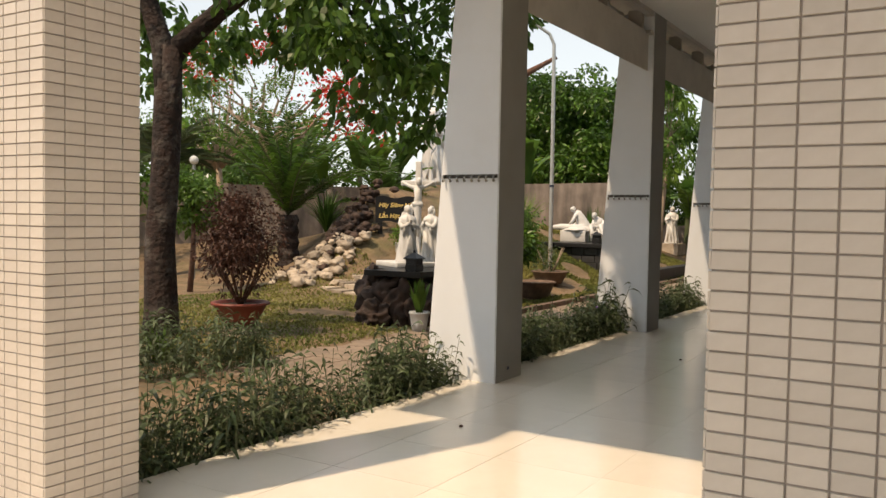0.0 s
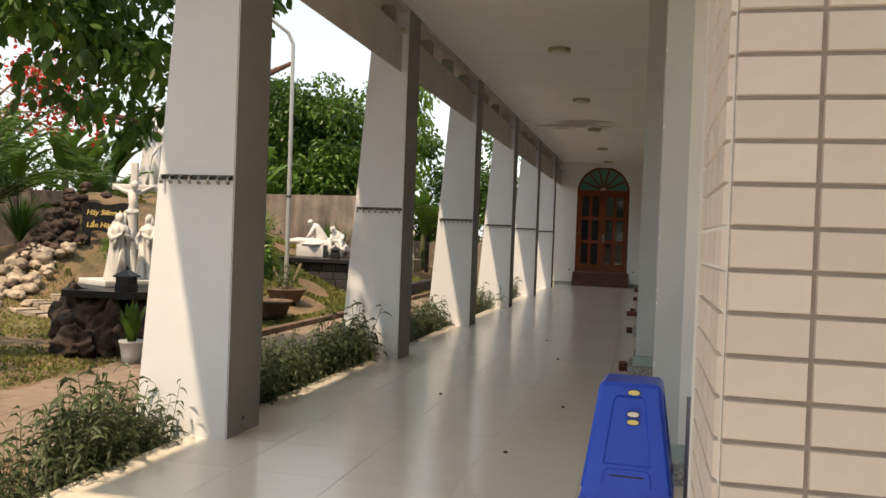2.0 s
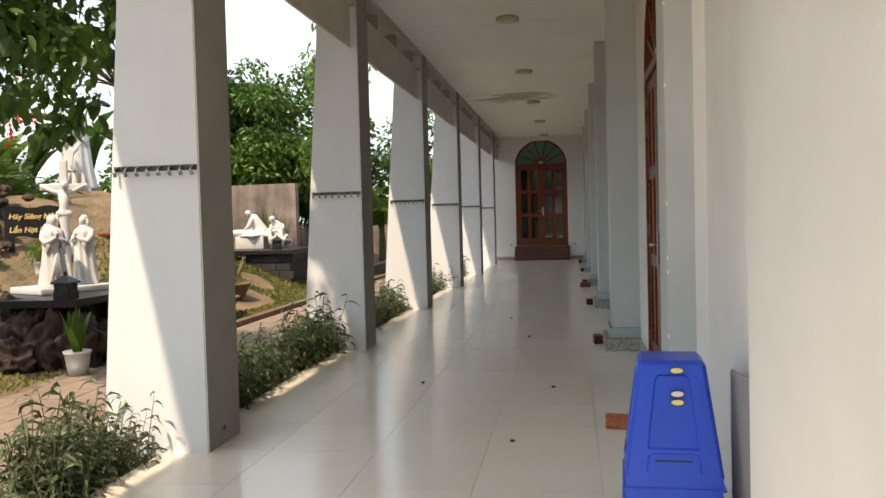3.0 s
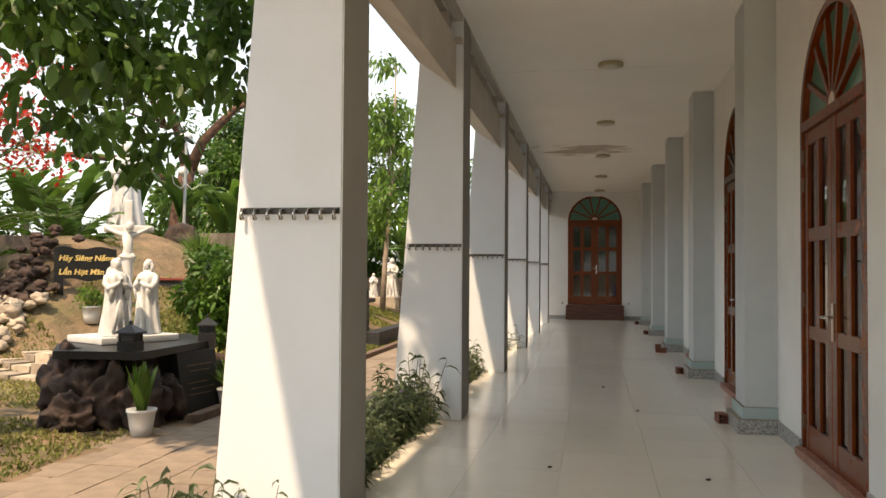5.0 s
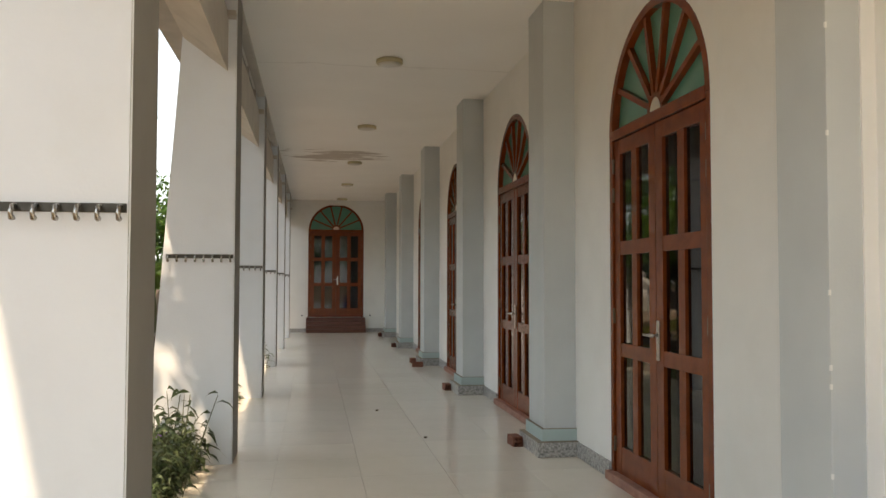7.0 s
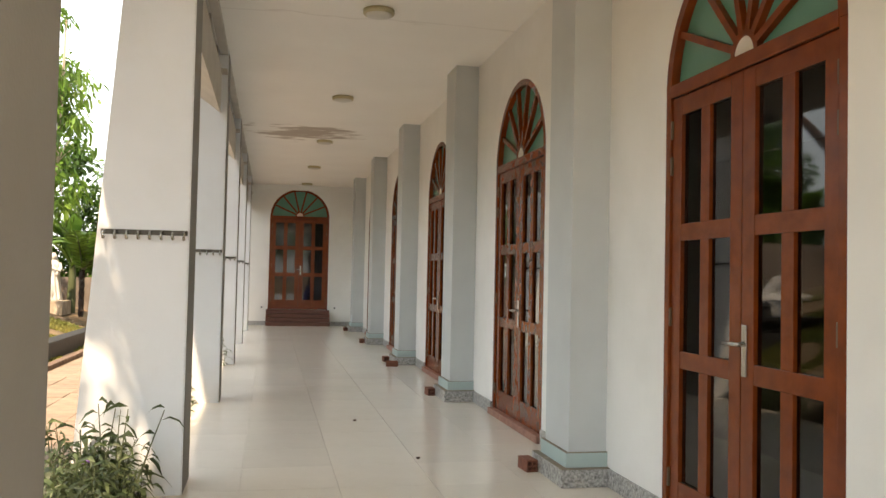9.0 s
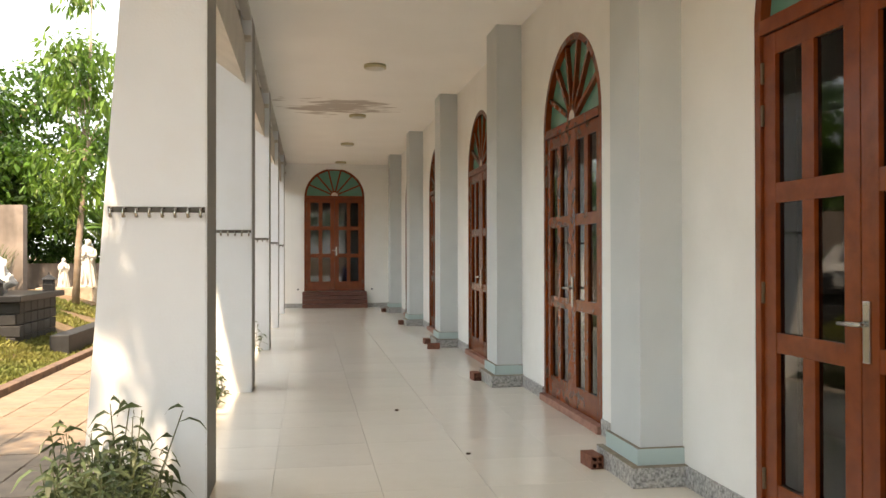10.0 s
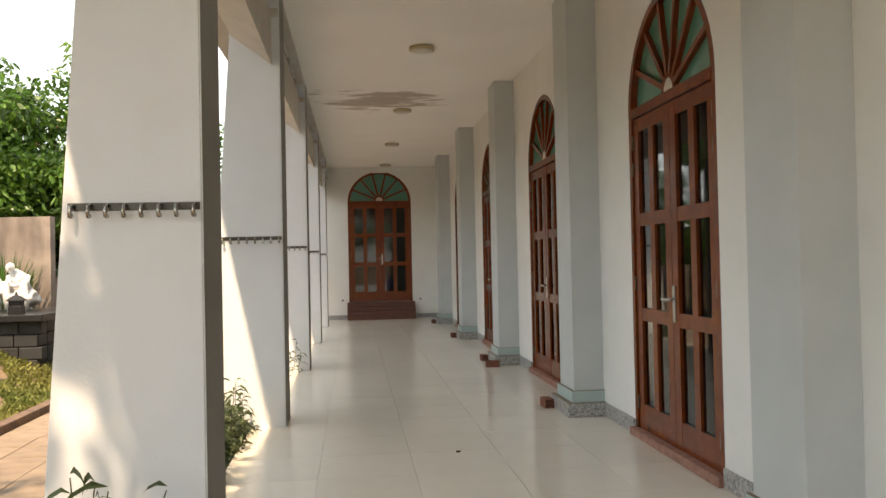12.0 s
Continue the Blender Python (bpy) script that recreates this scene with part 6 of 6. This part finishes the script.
tw = tagged(link("wall_tiled", boxed(-0.2475 + 0.003, 2.2, 1.542, 1.56, -0.05, 3.59), "grout"), "wall clad in small glazed beige tiles", "wall", kind="structure")
tiled_face(tw, -0.2475, 1.5425, (1, 0), 16, 62, 0.0, 300, 1)
tiled_face(tw, -0.2475, 1.545 + 4 * 0.0885, (0, -1), 4, 62, 0.0, 0, 4)
CX, CY, CS = -2.76, 1.51, 5 * TW
col = tagged(link("pillar_tiled", boxed(CX - CS + 0.004, CX - 0.004, CY + 0.004, CY + CS - 0.004, -0.05, 3.78), "grout"), "square porch pillar clad in small glazed beige tiles", "pillar", kind="structure")
tiled_face(col, CX - CS, CY + 0.0045, (1, 0), 5, 81, 0.0, 150, 2)
tiled_face(col, CX - 0.0045, CY, (0, 1), 5, 81, 0.0, 150, 3)

FT = 0.6
fm = bpy.data.meshes.new("floor_tile")
b = boxed(-FT / 2 + 0.001, FT / 2 - 0.001, -FT / 2 + 0.001, FT / 2 - 0.001, -0.006, 0.0)
b.to_mesh(fm)
b.free()
fm.materials.append(M["floor_tile"])
rows = int((END_Y - 0.6) / FT) + 2
for j in range(rows):
    for i in range(6):
        cx, cy = -2.72 + FT * i, 0.46 + FT * (j + 0.5)
        if cy + FT / 2 > END_Y + 0.3 or cx > 0.2:
            continue
        ob = new("tile", fm)
        ob.parent = floor
        ob.location = (cx, cy, -0.0005 * ((i * 7 + j * 3) % 3))
tagged(link("floor_porch", boxed(EDGE_X + 0.03, 1.5, -6.0, 0.455, -0.1, 0.0), "floor_tile"), "glossy pale beige tile floor of the porch", "floor", kind="structure")

pm = bpy.data.meshes.new("path_tile")
b = bmesh.new()
PT = 0.4
box(b, -PT / 2 + 0.003, PT / 2 - 0.003, -PT / 2 + 0.003, PT / 2 - 0.003, -0.02, 0.0)
bmesh.ops.bevel(b, geom=[e for e in b.edges if all(v.co.z > -0.001 for v in e.verts)], offset=0.004, segments=1, affect="EDGES")
b.to_mesh(pm)
b.free()
pm.materials.append(M["path_tile"])
rg = np.random.default_rng(130)
for j in range(-5, 48):
    for i in range(-1 if j < 5 else 0, 5):
        ob = new("path_tile", pm)
        ob.parent = pave
        ob.location = (-5.22 + PT * i, 7.2 + PT * j, GROUND_Z + 0.006 * rg.random())
        ob.rotation_euler = (0.008 * rg.normal(), 0.008 * rg.normal(), 0)
